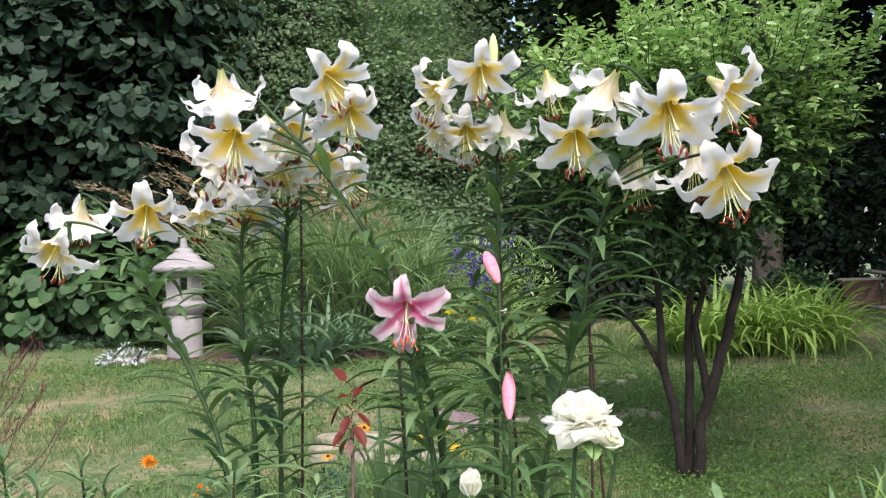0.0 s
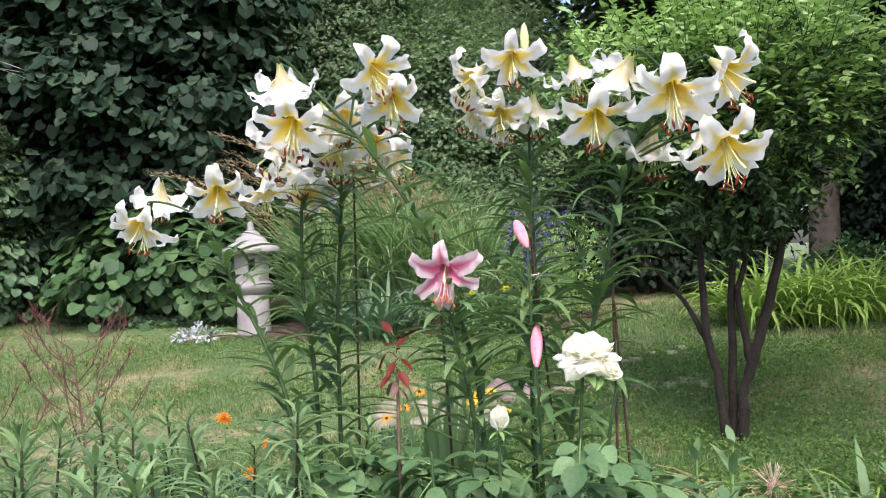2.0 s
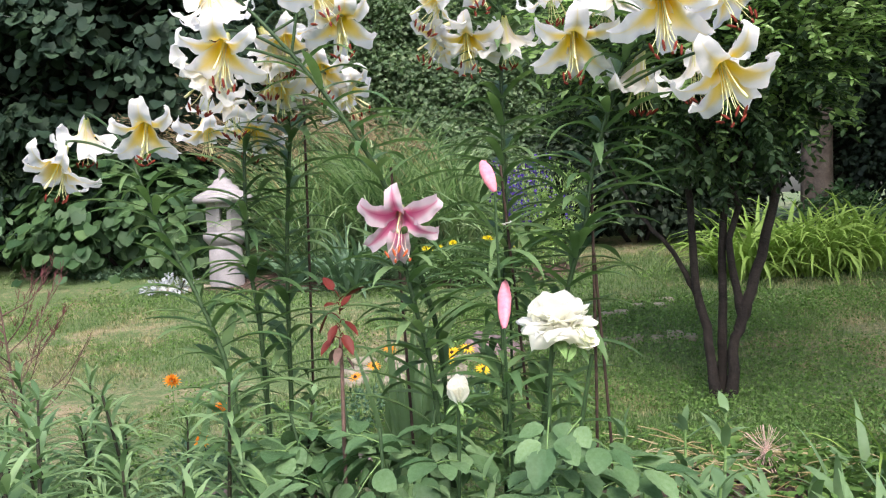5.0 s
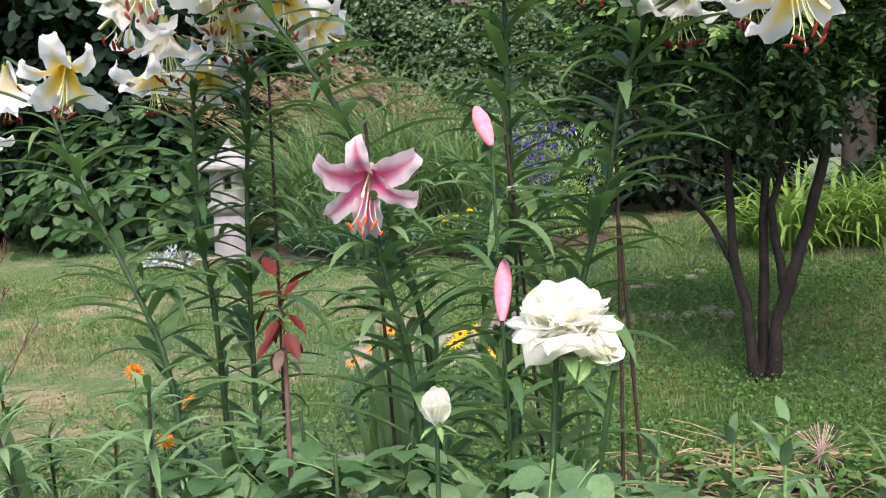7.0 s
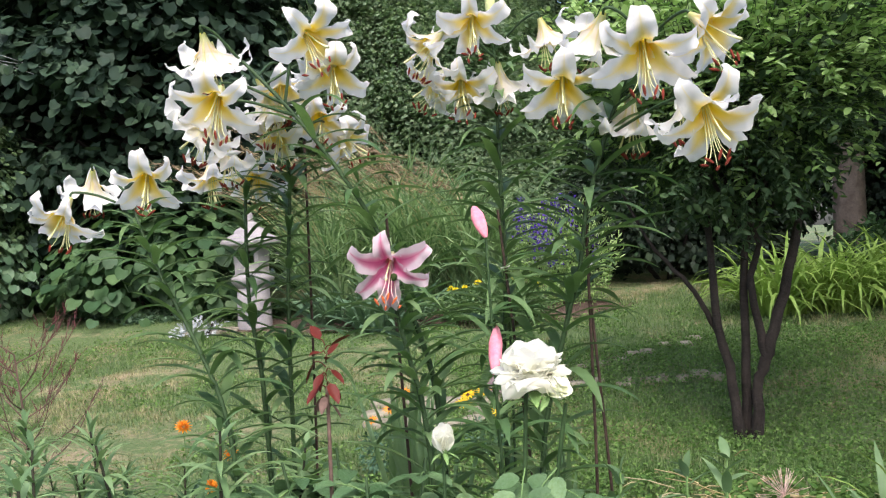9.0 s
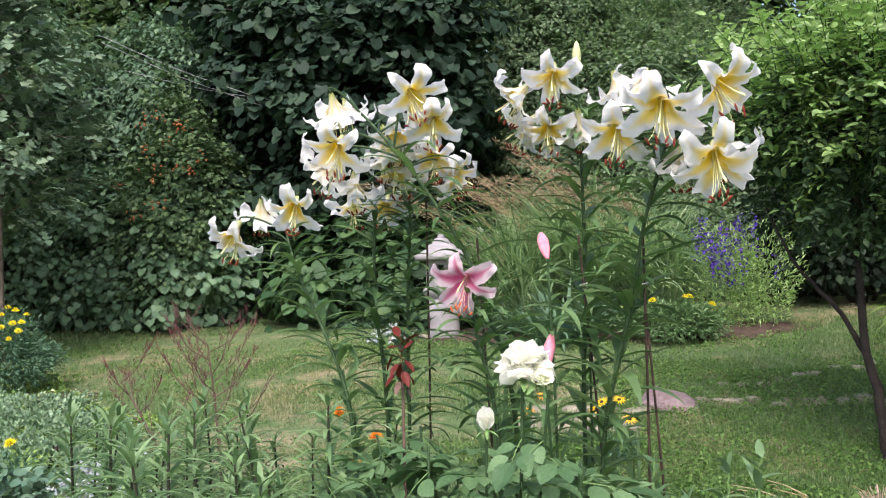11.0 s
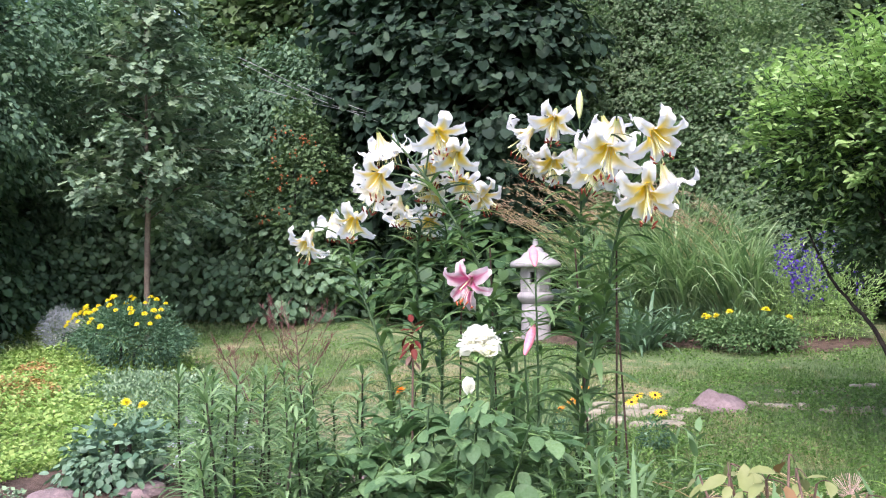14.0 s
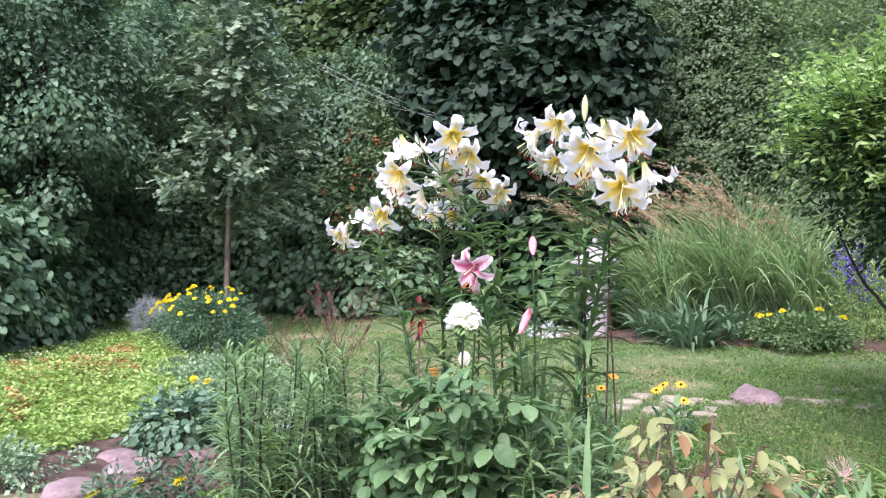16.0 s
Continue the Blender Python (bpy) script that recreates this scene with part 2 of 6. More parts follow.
def bm_mesh(name, bm, mat, smooth=False):
    me = bpy.data.meshes.new(name)
    bm.to_mesh(me)
    bm.free()
    me.materials.append(mat)
    if smooth:
        me.polygons.foreach_set("use_smooth", np.ones(len(me.polygons), bool))
    return me


def unit(v):
    v = np.asarray(v, float)
    return v / np.maximum(np.linalg.norm(v, axis=-1, keepdims=True), 1e-9)


LEAF8 = (np.array([[0, 0, 0], [0, .5, -.05], [0, 1, -.1], [-.34, .18, .04], [-.42, .5, .05], [-.24, .8, .0], [.34, .18, .04], [.42, .5, .05], [.24, .8, .0]]),
         np.array([[0, 1, 4, 3], [1, 2, 5, 4], [0, 6, 7, 1], [1, 7, 8, 2]]))
HEART = (np.array([[0, 0.04, 0], [0, .45, -.05], [0, .98, -.12], [-.4, -.1, .02], [-.54, .36, .04], [-.34, .76, -.03], [.4, -.1, .02], [.54, .36, .04], [.34, .76, -.03]]), LEAF8[1])
LEAF4 = (np.array([[0, 0, 0], [0, .5, -.07], [0, 1, -.05], [-.36, .45, .05], [.36, .45, .05]]),
         np.array([[0, 1, 3], [1, 2, 3], [0, 4, 1], [1, 4, 2]]))
LEAF2 = (np.array([[0, 0, 0], [0, 1, -.08], [-.4, .44, .05], [.4, .44, .05]]), np.array([[0, 1, 2], [0, 3, 1]]))
OAK = (np.array([[0, 0, 0], [0, .3, -.03], [0, .62, -.05], [0, 1, -.1], [-.2, .22, .03], [-.1, .36, 0], [-.34, .52, .04], [-.14, .66, 0], [-.26, .82, .02],
                 [.2, .22, .03], [.1, .36, 0], [.34, .52, .04], [.14, .66, 0], [.26, .82, .02]]),
       np.array([[0, 1, 5, 4], [1, 2, 6, 5], [2, 3, 8, 7], [0, 9, 10, 1], [1, 10, 11, 2], [2, 12, 13, 3]]))


def scatter(tpl, P, Y, N, S, width=1.0):
    """Leaves of one shape at P, tips towards Y, upper sides towards N, lengths S."""
    tv, tf = tpl
    y = unit(Y)
    z = unit(N - (N * y).sum(1, keepdims=True) * y)
    x = np.cross(y, z)
    S = np.broadcast_to(S, (len(P),))[:, None, None]
    V = P[:, None, :] + S * (tv[None, :, 0:1] * width * x[:, None, :] + tv[None, :, 1:2] * y[:, None, :] + tv[None, :, 2:3] * z[:, None, :])
    F = tf[None] + (np.arange(len(P)) * len(tv))[:, None, None]
    return V.reshape(-1, 3), F.reshape(-1, tf.shape[1])


def join(parts):
    V, F, o = [], [], 0
    for v, f in parts:
        V.append(v)
        F.append(f + o)
        o += len(v)
    return np.concatenate(V), np.concatenate(F)


def tube(path, radii, sides=7):
    """Tapered tube along a path."""
    P = np.asarray(path, float)
    R = np.broadcast_to(radii, (len(P),))
    T = unit(np.gradient(P, axis=0))
    ref = np.array([0.31, 0.17, 0.93]) if abs(T[0] @ np.array([0.31, 0.17, 0.93])) < 0.9 else np.array([1.0, 0, 0])
    X = unit(np.cross(T, ref))
    Y = np.cross(T, X)
    a = np.linspace(0, 2 * np.pi, sides, endpoint=False)
    V = P[:, None] + R[:, None, None] * (np.cos(a)[None, :, None] * X[:, None] + np.sin(a)[None, :, None] * Y[:, None])
    i = np.arange(len(P) - 1)[:, None] * sides
    j = np.arange(sides)[None]
    k = (j + 1) % sides
    F = np.stack([i + j, i + k, i + sides + k, i + sides + j], -1).reshape(-1, 4)
    return V.reshape(-1, 3), F


def bezier(points, n=16):
    """A smooth line through the points."""
    P = np.asarray(points, float)
    t = np.linspace(0, len(P) - 1, n)
    Q = np.vstack([2 * P[0] - P[1], P, 2 * P[-1] - P[-2]])
    i = np.minimum(t.astype(int), len(P) - 2)
    u = (t - i)[:, None]
    a, b, c, d = Q[i], Q[i + 1], Q[i + 2], Q[i + 3]
    return 0.5 * (2 * b + (c - a) * u + (2 * a - 5 * b + 4 * c - d) * u ** 2 + (3 * b - a - 3 * c + d) * u ** 3)


def lumps(P, scale, seed):
    """Smooth pseudo-noise about -1..1 at points."""
    r = np.random.default_rng(seed)
    s = 0
    for k in range(5):
        w = r.normal(size=3) * scale * (0.7 + 0.4 * k)
        s = s + np.sin(P @ w + r.uniform(0, 6.28)) / 2.2
    return s


def shell(n, radii, r, inner=0.72, seed=1, lump=0.16, freq=2.2, low=-1.0):
    """Points in the uneven outer layer of an ellipsoid, and their outward ways."""
    d = unit(r.normal(size=(n * 2, 3)))
    d = d[d[:, 2] > low][:n]
    k = (inner + (1 - inner) * np.sqrt(r.uniform(0, 1, len(d)))) * (1 + lump * lumps(d, freq, seed))
    return d * k[:, None] * np.asarray(radii), unit(d / np.asarray(radii))


def foliage(tpl, P, out, size, r, droop=0.5, up=0.6, jitter=0.6, width=1.0, face=0.5):
    Y = out + np.array([0, 0, -droop]) + r.normal(size=P.shape) * jitter
    N = out * face + np.array([0, 0, up]) + r.normal(size=P.shape) * jitter * 0.7
    return scatter(tpl, P, Y, N, size * r.uniform(0.6, 1.25, len(P)), width)


def ground_z(x, y):
    u = y - 4.7
    hollow = 0.14 * np.exp(-((x - 1.35) ** 2 + (y - 5.3) ** 2) / 0.6)
    return 0.105 * (u + np.sqrt(u * u + 0.6)) / 2 + 0.03 * np.maximum(0, -x - 3.2) - hollow


def gz(x, y):
    return float(ground_z(np.float64(x), np.float64(y)))


# ---- ground ----
def build_ground():
    a = np.unique(np.concatenate([np.linspace(-14, 10, 161), np.linspace(-400, -14, 12), np.linspace(10, 400, 12)]))
    b = np.unique(np.concatenate([np.linspace(-4, 14, 121), np.linspace(-400, -4, 12), np.linspace(14, 400, 12)]))
    X, Y = np.meshgrid(a, b, indexing="ij")
    Z = ground_z(np.clip(X, -9, 9), np.clip(Y, -20, 11)) + 0.015 * lumps(np.stack([X, Y, X * 0], -1), 1.3, 3)
    V = np.stack([X, Y, Z], -1).reshape(-1, 3)
    i, j = np.meshgrid(np.arange(len(a) - 1), np.arange(len(b) - 1), indexing="ij")
    q = i * len(b) + j
    F = np.stack([q, q + len(b), q + len(b) + 1, q + 1], -1).reshape(-1, 4)
    tagged(new("ground", mesh_of("ground", V, F, M["ground"])), "sloping garden lawn with dry patches and bare soil", "ground", kind="structure")


build_ground()


# ---- shrubs, hedges and trees ----
def shrub(name, at, radii, n, leaf, tpl, mat, label, category="shrub", seed=1, stems=5, low=-0.8, inner=0.6, lump=0.2, freq=2.2, droop=0.4, width=1.0, centre=None, clump=2.0, face=0.9):
    r = np.random.default_rng(seed)
    x, y = at
    z = gz(x, y)
    h = thing(name, (x, y, z), label, category)
    cz = centre if centre is not None else radii[2] * 0.85
    per = 42
    C, co = shell(max(6, n // per), radii, r, max(inner, 0.7), seed, lump, freq, low)
    m = len(C)
    w = leaf * clump * 1.75
    off = unit(r.normal(size=(m, per, 3))) * (r.uniform(0, 1, (m, per, 1)) ** 0.45) * np.array([1, 1, 0.6]) * w * r.uniform(0.65, 1.25, (m, 1, 1))
    off[..., 2] -= 0.35 * (off[..., 0] ** 2 + off[..., 1] ** 2) / w
    off = off.reshape(-1, 3)
    P = np.repeat(C, per, axis=0) + off
    out = unit(np.repeat(co, per, axis=0) * 0.7 + off / (w * 0.9))
    Q, qo = shell(n // 2, np.asarray(radii) * 0.9, r, 0.6, seed, lump, freq, low)
    P, out = np.concatenate([P, Q]) + np.array([0, 0, cz]), np.concatenate([out, qo])
    keep = P[:, 2] > 0.02
    V, F = foliage(tpl, P[keep], out[keep], leaf, r, droop, 0.6, 0.4, width, face)
    part_of("foliage", mesh_of("foliage", V, F, mat), h)
    for k in range(stems):
        a = r.uniform(0, 6.28)
        top = np.array([math.cos(a) * radii[0] * 0.6, math.sin(a) * radii[1] * 0.6, cz + radii[2] * r.uniform(-0.2, 0.5)])
        foot = np.array([math.cos(a) * 0.1, math.sin(a) * 0.1, -0.03])
        mid = (foot + top) / 2 + r.normal(size=3) * 0.06 + np.array([0, 0, 0.1])
        V, F = tube(bezier([foot, mid, top], 10), np.linspace(0.03, 0.008, 10) * (0.5 + radii[2] / 2), 6)
        part_of("branch", mesh_of("branch", V, F, M["bark"]), h)
    return h


shrub("broad_leaved_shrub", (-3.75, 9.35), (1.0, 0.45, 0.75), 1000, 0.14, HEART, M["heart"], "low shrub with broad bright green heart-shaped leaves", "shrub", 12, 4, droop=0.9)
for k, (x, y, rx, ry, rz, n, lab) in enumerate([(-6.9, 9.9, 1.3, 0.8, 2.3, 16000, "tall dense green hedge shrub"), (-8.4, 9.2, 1.3, 0.9, 2.4, 16000, "tall dense green hedge shrub"), (-9.6, 8.1, 1.2, 1.1, 2.4, 16000, "tall dense dark hedge shrub"), (-9.9, 6.5, 1.1, 1.1, 2.3, 16000, "tall hedge shrub with broad leaves"), (-9.2, 5.0, 1.1, 1.0, 2.3, 16000, "tall hedge shrub with broad leaves"), (-8.6, 3.6, 1.0, 1.0, 2.3, 8000, "tall hedge shrub with broad leaves")]):
    shrub("hedge_shrub", (x, y), (rx, ry, rz), int(n * 0.85), 0.092, LEAF4, M["hedge"], lab, "hedge", 20 + k, 5, inner=0.75, lump=0.16, droop=0.9, clump=2.8, width=0.85)
for k, (x, y) in enumerate([(-7.2, 3.75), (-7.75, 4.5), (-8.3, 5.1), (-9.0, 6.0), (-9.8, 7.3), (-9.4, 8.3), (-8.3, 8.9), (-7.2, 9.2), (-6.2, 9.4)]):
    shrub("ivy_hedge", (x + 0.25, y - 0.2), (0.85, 0.75, 1.2), 4600, 0.09, HEART, M["ivy"], "low dense hedge of overlapping ivy-like leaves", "hedge", 130 + k, 3, inner=0.8, lump=0.08, droop=1.0, clump=2.0, centre=0.6)
shrub("leafy_tree", (-2.1, 11.3), (1.1, 0.7, 2.5), 44000, 0.055, LEAF2, M["privet"], "tall tree with loose light green leaves behind the vine", "tree", 31, 5, inner=0.6, centre=2.6, droop=0.7, lump=0.25)
shrub("berry_shrub", (-5.85, 9.05), (0.85, 0.65, 1.45), 8000, 0.058, LEAF8, M["berry_leaf"], "green shrub with clusters of orange-red berries", "shrub", 30, 4)
# shrubs in deep shade, drawn with the darkened leaf
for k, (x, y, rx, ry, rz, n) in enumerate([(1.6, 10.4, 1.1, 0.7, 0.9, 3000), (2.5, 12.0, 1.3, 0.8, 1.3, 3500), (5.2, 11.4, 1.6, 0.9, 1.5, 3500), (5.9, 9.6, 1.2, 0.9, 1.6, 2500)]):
    shrub("dark_shrub", (x, y), (rx, ry, rz), n * 2, 0.09, LEAF2, M["shade_dark"], "shrub at the edge of the lawn, leaf colour darkened for shade", "shrub", 40 + k, 3)
for k, (x, y, rx, ry, rz, n) in enumerate([(0.3, 11.2, 1.3, 0.8, 1.5, 17000), (-0.9, 11.0, 1.1, 0.7, 2.05, 24000), (-0.6, 12.6, 1.3, 0.7, 2.5, 20000), (0.9, 12.8, 1.2, 0.7, 1.9, 12000)]):
    shrub("fine_leaved_shrub", (x, y), (rx, ry, rz), int(n * 1.45), 0.058, LEAF2, M["privet"], "dense blue-green shrub of fine leaves behind the grasses", "shrub", 140 + k, 3, clump=2.6, lump=0.3, freq=2.8)
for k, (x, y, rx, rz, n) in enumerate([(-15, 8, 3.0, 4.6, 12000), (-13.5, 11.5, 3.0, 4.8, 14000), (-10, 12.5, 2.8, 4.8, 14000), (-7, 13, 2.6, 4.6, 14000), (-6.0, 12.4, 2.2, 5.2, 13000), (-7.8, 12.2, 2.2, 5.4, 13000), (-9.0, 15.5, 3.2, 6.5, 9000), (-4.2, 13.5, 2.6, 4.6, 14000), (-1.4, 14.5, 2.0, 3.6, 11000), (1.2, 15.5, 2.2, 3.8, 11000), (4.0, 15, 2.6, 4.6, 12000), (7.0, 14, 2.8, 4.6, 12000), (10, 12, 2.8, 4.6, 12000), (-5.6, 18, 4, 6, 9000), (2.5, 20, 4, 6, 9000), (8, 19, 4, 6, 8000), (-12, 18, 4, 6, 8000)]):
    # right-hand trees take the leaf whose colour carries the shade
    shrub("woodland_tree", (x, y), (rx, rx * 0.55, rz), n, 0.19, LEAF2, M["forest" if x < 3 else "shade_dark"], "tall leafy woodland tree in shade behind the garden", "tree", 60 + k, 4, centre=rz * 0.85, inner=0.65)


def layered_tree(x, y, crown, radii, n, per, leaf, mat, label, seed, name="broadleaf_tree", tpl=LEAF8, low=-0.75, droop=0.8):
    """A tree whose leaves hang in separate overlapping sprays."""
    r = np.random.default_rng(seed)
    z = gz(x, y)
    h = thing(name, (x, y, z), label, "tree")
    C, out = shell(n, radii, r, 0.72, seed, 0.15, 2.0, low)
    C = C + np.asarray(crown)
    k = r.normal(size=(n, per, 3))
    off = unit(k) * (r.uniform(0, 1, (n, per, 1)) ** 0.45) * np.array([0.42, 0.42, 0.26]) * r.uniform(0.7, 1.2, (n, 1, 1))
    off[..., 2] -= 0.9 * (off[..., 0] ** 2 + off[..., 1] ** 2)
    P = (C[:, None] + off).reshape(-1, 3)
    o = unit(np.repeat(out, per, axis=0) * 0.6 + off.reshape(-1, 3) * 2.2)
    k = P[:, 2] > 0.05
    P, o = P[k], o[k]
    Q, qo = shell(n * per // 4, np.asarray(radii) * 0.9, r, 0.7, seed + 1, 0.12, 2.0, low)
    Q = Q + np.asarray(crown)
    k = Q[:, 2] > 0.05
    P, o = np.concatenate([P, Q[k]]), np.concatenate([o, qo[k]])
    V, F = foliage(tpl, P, o, leaf * r.choice([0.7, 1.0, 1.15], len(P)), r, droop * 0.8, 0.75, 0.55, 1.0 if tpl is HEART else 0.78, 0.8)
    part_of("crown", mesh_of("crown", V, F, mat), h)
    top = np.asarray(crown) + np.array([0, 0, radii[2] * 0.7])
    V, F = tube(bezier([(0, 0, -0.1), (0.05, 0, top[2] * 0.4), tuple(top)], 20), np.linspace(0.09, 0.02, 20), 10)
    part_of("trunk", mesh_of("trunk", V, F, M["bark"]), h)
    for c in C[::4]:
        s = np.array([0.05, 0, max(0.6, c[2] - 0.7)])
        V, F = tube(bezier([s, (s + c) / 2 + np.array([0, 0, 0.12]), c], 8), np.linspace(0.025, 0.006, 8), 5)
        part_of("branch", mesh_of("branch", V, F, M["bark"]), h)


layered_tree(-8.3, 5.4, (0.25, -0.1, 3.0), (1.25, 1.25, 1.75), 80, 260, 0.072, M["hedge"], "broad-leaved tree with drooping layered blue-green sprays", 33)
layered_tree(-4.35, 9.95, (0, 0, 2.75), (1.85, 1.0, 2.6), 215, 85, 0.12, M["vine"], "large dark green tree densely hung with heart-shaped vine leaves", 11, "vine_covered_tree", HEART, -1.0, 0.9)
layered_tree(-8.9, 8.3, (0.3, -0.2, 3.3), (1.4, 1.0, 1.6), 60, 170, 0.088, M["hedge"], "broad-leaved tree with layered sprays rising above the hedge", 34)


# ---- stone lantern ----
def lathe(name, profile, mat, sides=32, smooth=True):
    bm = bmesh.new()
    rings = []
    for rad, z in profile:
        rings.append([bm.verts.new((rad * math.cos(2 * math.pi * k / sides), rad * math.sin(2 * math.pi * k / sides), z)) for k in range(sides)])
    for a, b in zip(rings, rings[1:]):
        for k in range(sides):
            bm.faces.new((a[k], a[(k + 1) % sides], b[(k + 1) % sides], b[k]))
    bm.faces.new(rings[0][::-1])
    bm.faces.new(rings[-1])
    return bm_mesh(name, bm, mat, smooth)


def build_lantern():
    x, y = -2.49, 8.6
    z = gz(x, y) - 0.01
    h = thing("stone_lantern", (x, y, z), "pale grey-lilac cast stone garden lantern standing on the lawn", "garden lantern")
    c = M["concrete"]
    part_of("column", lathe("column", [(0.165, 0), (0.165, 0.03), (0.158, 0.2), (0.152, 0.4)], c), h)
    part_of("platform", lathe("platform", [(0.152, 0.4), (0.175, 0.43), (0.2, 0.46), (0.205, 0.485), (0.2, 0.5), (0.19, 0.51), (0.172, 0.53)], c), h)
    # light chamber: eight walls, alternate ones with a square window
    bm = bmesh.new()
    R, h0, h1, n = 0.17, 0.53, 0.81, 8
    for k in range(n):
        a0, a1 = 2 * math.pi * (k - 0.5) / n + 0.25, 2 * math.pi * (k + 0.5) / n + 0.25
        p = lambda a, zz, rr=R: Vector((rr * math.cos(a), rr * math.sin(a), zz))
        if k % 2 == 0:
            u0, u1 = a0 + (a1 - a0) * 0.24, a0 + (a1 - a0) * 0.76
            w0, w1 = 0.63, 0.75
            cells = [(a0, a1, h0, w0), (a0, a1, w1, h1), (a0, u0, w0, w1), (u1, a1, w0, w1)]
            for (s0, s1, e0, e1) in ((u0, u1, w0, w1),):
                for q0, q1 in (((s0, e0), (s1, e0)), ((s1, e0), (s1, e1)), ((s1, e1), (s0, e1)), ((s0, e1), (s0, e0))):
                    bm.faces.new([bm.verts.new(v) for v in (p(*q0), p(*q1), p(q1[0], q1[1], R - 0.05), p(q0[0], q0[1], R - 0.05))])
        else:
            cells = [(a0, a1, h0, h1)]
        for (s0, s1, e0, e1) in cells:
            bm.faces.new([bm.verts.new(v) for v in (p(s0, e0), p(s1, e0), p(s1, e1), p(s0, e1))])
    bmesh.ops.remove_doubles(bm, verts=bm.verts, dist=0.0005)
    part_of("light_chamber", bm_mesh("light_chamber", bm, c), h)
    part_of("roof", lathe("roof", [(0.16, 0.8), (0.27, 0.8), (0.28, 0.815), (0.282, 0.835), (0.27, 0.855), (0.2, 0.895), (0.165, 0.91), (0.155, 0.915), (0.15, 0.935), (0.13, 0.955), (0.09, 0.975), (0.088, 0.99), (0.075, 1.01), (0.045, 1.025)], c), h)
    part_of("finial", lathe("finial", [(0.046, 1.02), (0.036, 1.04), (0.03, 1.07), (0.028, 1.1), (0.018, 1.112), (0.004, 1.115)], c, 16), h)


build_lantern()


# ---- multi-stemmed tree ----
def build_tree():
    x, y = 1.335, 5.3
    h = thing("garden_tree", (x, y, gz(x, y)), "small multi-stemmed tree with dark stems and bright green leafy crown", "tree")
    r = np.random.default_rng(5)
    stems = [
        [(-0.03, 0.0, -0.08), (-0.075, 0, 0.32), (-0.14, 0.02, 0.8), (-0.15, 0.05, 1.28), (-0.21, 0.1, 1.8), (-0.32, 0.1, 2.35)],
        [(-0.05, 0.02, 0.26), (-0.1, 0.03, 0.5), (-0.155, 0.04, 0.66), (-0.235, 0.05, 0.81), (-0.345, 0.06, 0.96), (-0.5, 0.08, 1.15), (-0.62, 0.1, 1.45)],
        [(0.0, 0.05, -0.08), (0.02, 0.05, 0.32), (0.03, 0.08, 0.85), (0.085, 0.1, 1.28), (0.05, 0.2, 1.9), (0.0, 0.3, 2.5)],
        [(0.04, 0, -0.08), (0.06, 0, 0.26), (0.1, 0.0, 0.45), (0.09, 0.02, 0.64), (0.065, 0.05, 0.9), (0.12, 0.06, 1.07), (0.0, 0.0, 1.4), (-0.1, -0.1, 1.9)],
        [(0.09, 0.0, 0.38), (0.17, 0, 0.62), (0.31, 0.03, 1.07), (0.38, 0.05, 1.45), (0.58, 0.1, 2.0), (0.68, 0.1, 2.5)],
    ]
    for k, s in enumerate(stems):
        P = bezier(s, 22)
        P[2:-1] += r.normal(size=(len(P) - 3, 3)) * 0.006
        V, F = tube(P, np.interp(np.linspace(0, 1, 22), [0, 0.12, 1], [0.044 if s[0][2] < 0 else 0.026, 0.031, 0.011]) * (0.62 if k == 1 else r.uniform(0.85, 1.1)), 10)
        part_of("stem", mesh_of("stem", V, F, M["bark"]), h)
    for k in range(22):
        a, b = r.uniform(0, 6.28), r.uniform(1.35, 2.3)
        e = np.array([0.0 + math.cos(a) * 0.65, math.sin(a) * 0.65, min(2.6, b + r.uniform(0.1, 0.5))])
        V, F = tube(bezier([(0.05, 0.05, b - 0.3), (e + np.array([0.05, 0.05, b - 0.3])) / 2 + (0, 0, 0.1), e], 10), np.linspace(0.016, 0.004, 10), 5)
        part_of("branch", mesh_of("branch", V, F, M["bark"]), h)

    # leafy twigs: mature leaves inside and below, darkened as shade; light young shoots above
    def sprays(n, radii, lo, hi, leaf, per, length, mat, name, rise, width=0.6):
        C, co = shell(n * 3, radii, r, 0.45, 5, 0.3, 3.4)
        k = (C[:, 2] > lo) & (C[:, 2] < hi)
        C, co = C[k][:n], co[k][:n]
        C[:, 0] += 0.55 * np.maximum(0, C[:, 2])
        d = unit(co * 0.8 + np.array([0, 0, rise]) + r.normal(size=C.shape) * 0.4)
        ln = length * r.uniform(0.6, 1.35, len(C))[:, None, None]
        u = np.linspace(0.05, 1, per)
        bend = np.array([0, 0, -0.35 if rise < 0.5 else 0.1]) * (u ** 2)[None, :, None]
        P = C[:, None] + (d[:, None] * u[None, :, None] + bend) * ln
        P = (P + r.normal(size=P.shape) * 0.008).reshape(-1, 3)
        D = np.repeat(d, per, axis=0)
        a = np.tile(np.arange(per) * 2.4, len(C)) + np.repeat(r.uniform(0, 6.28, len(C)), per)
        Y = D * 0.55 + np.stack([np.cos(a), np.sin(a), a * 0 - 0.15], -1) * 0.9 + r.normal(size=P.shape) * 0.3
        N = np.array([0, 0, 1.0]) + r.normal(size=P.shape) * 0.4 + D * 0.3
        V, F = scatter(LEAF8, P + np.array([-0.035, 0.0, 2.08]), Y, N, leaf * r.uniform(0.6, 1.3, len(P)), width)
        part_of(name, mesh_of(name, V, F, mat), h)
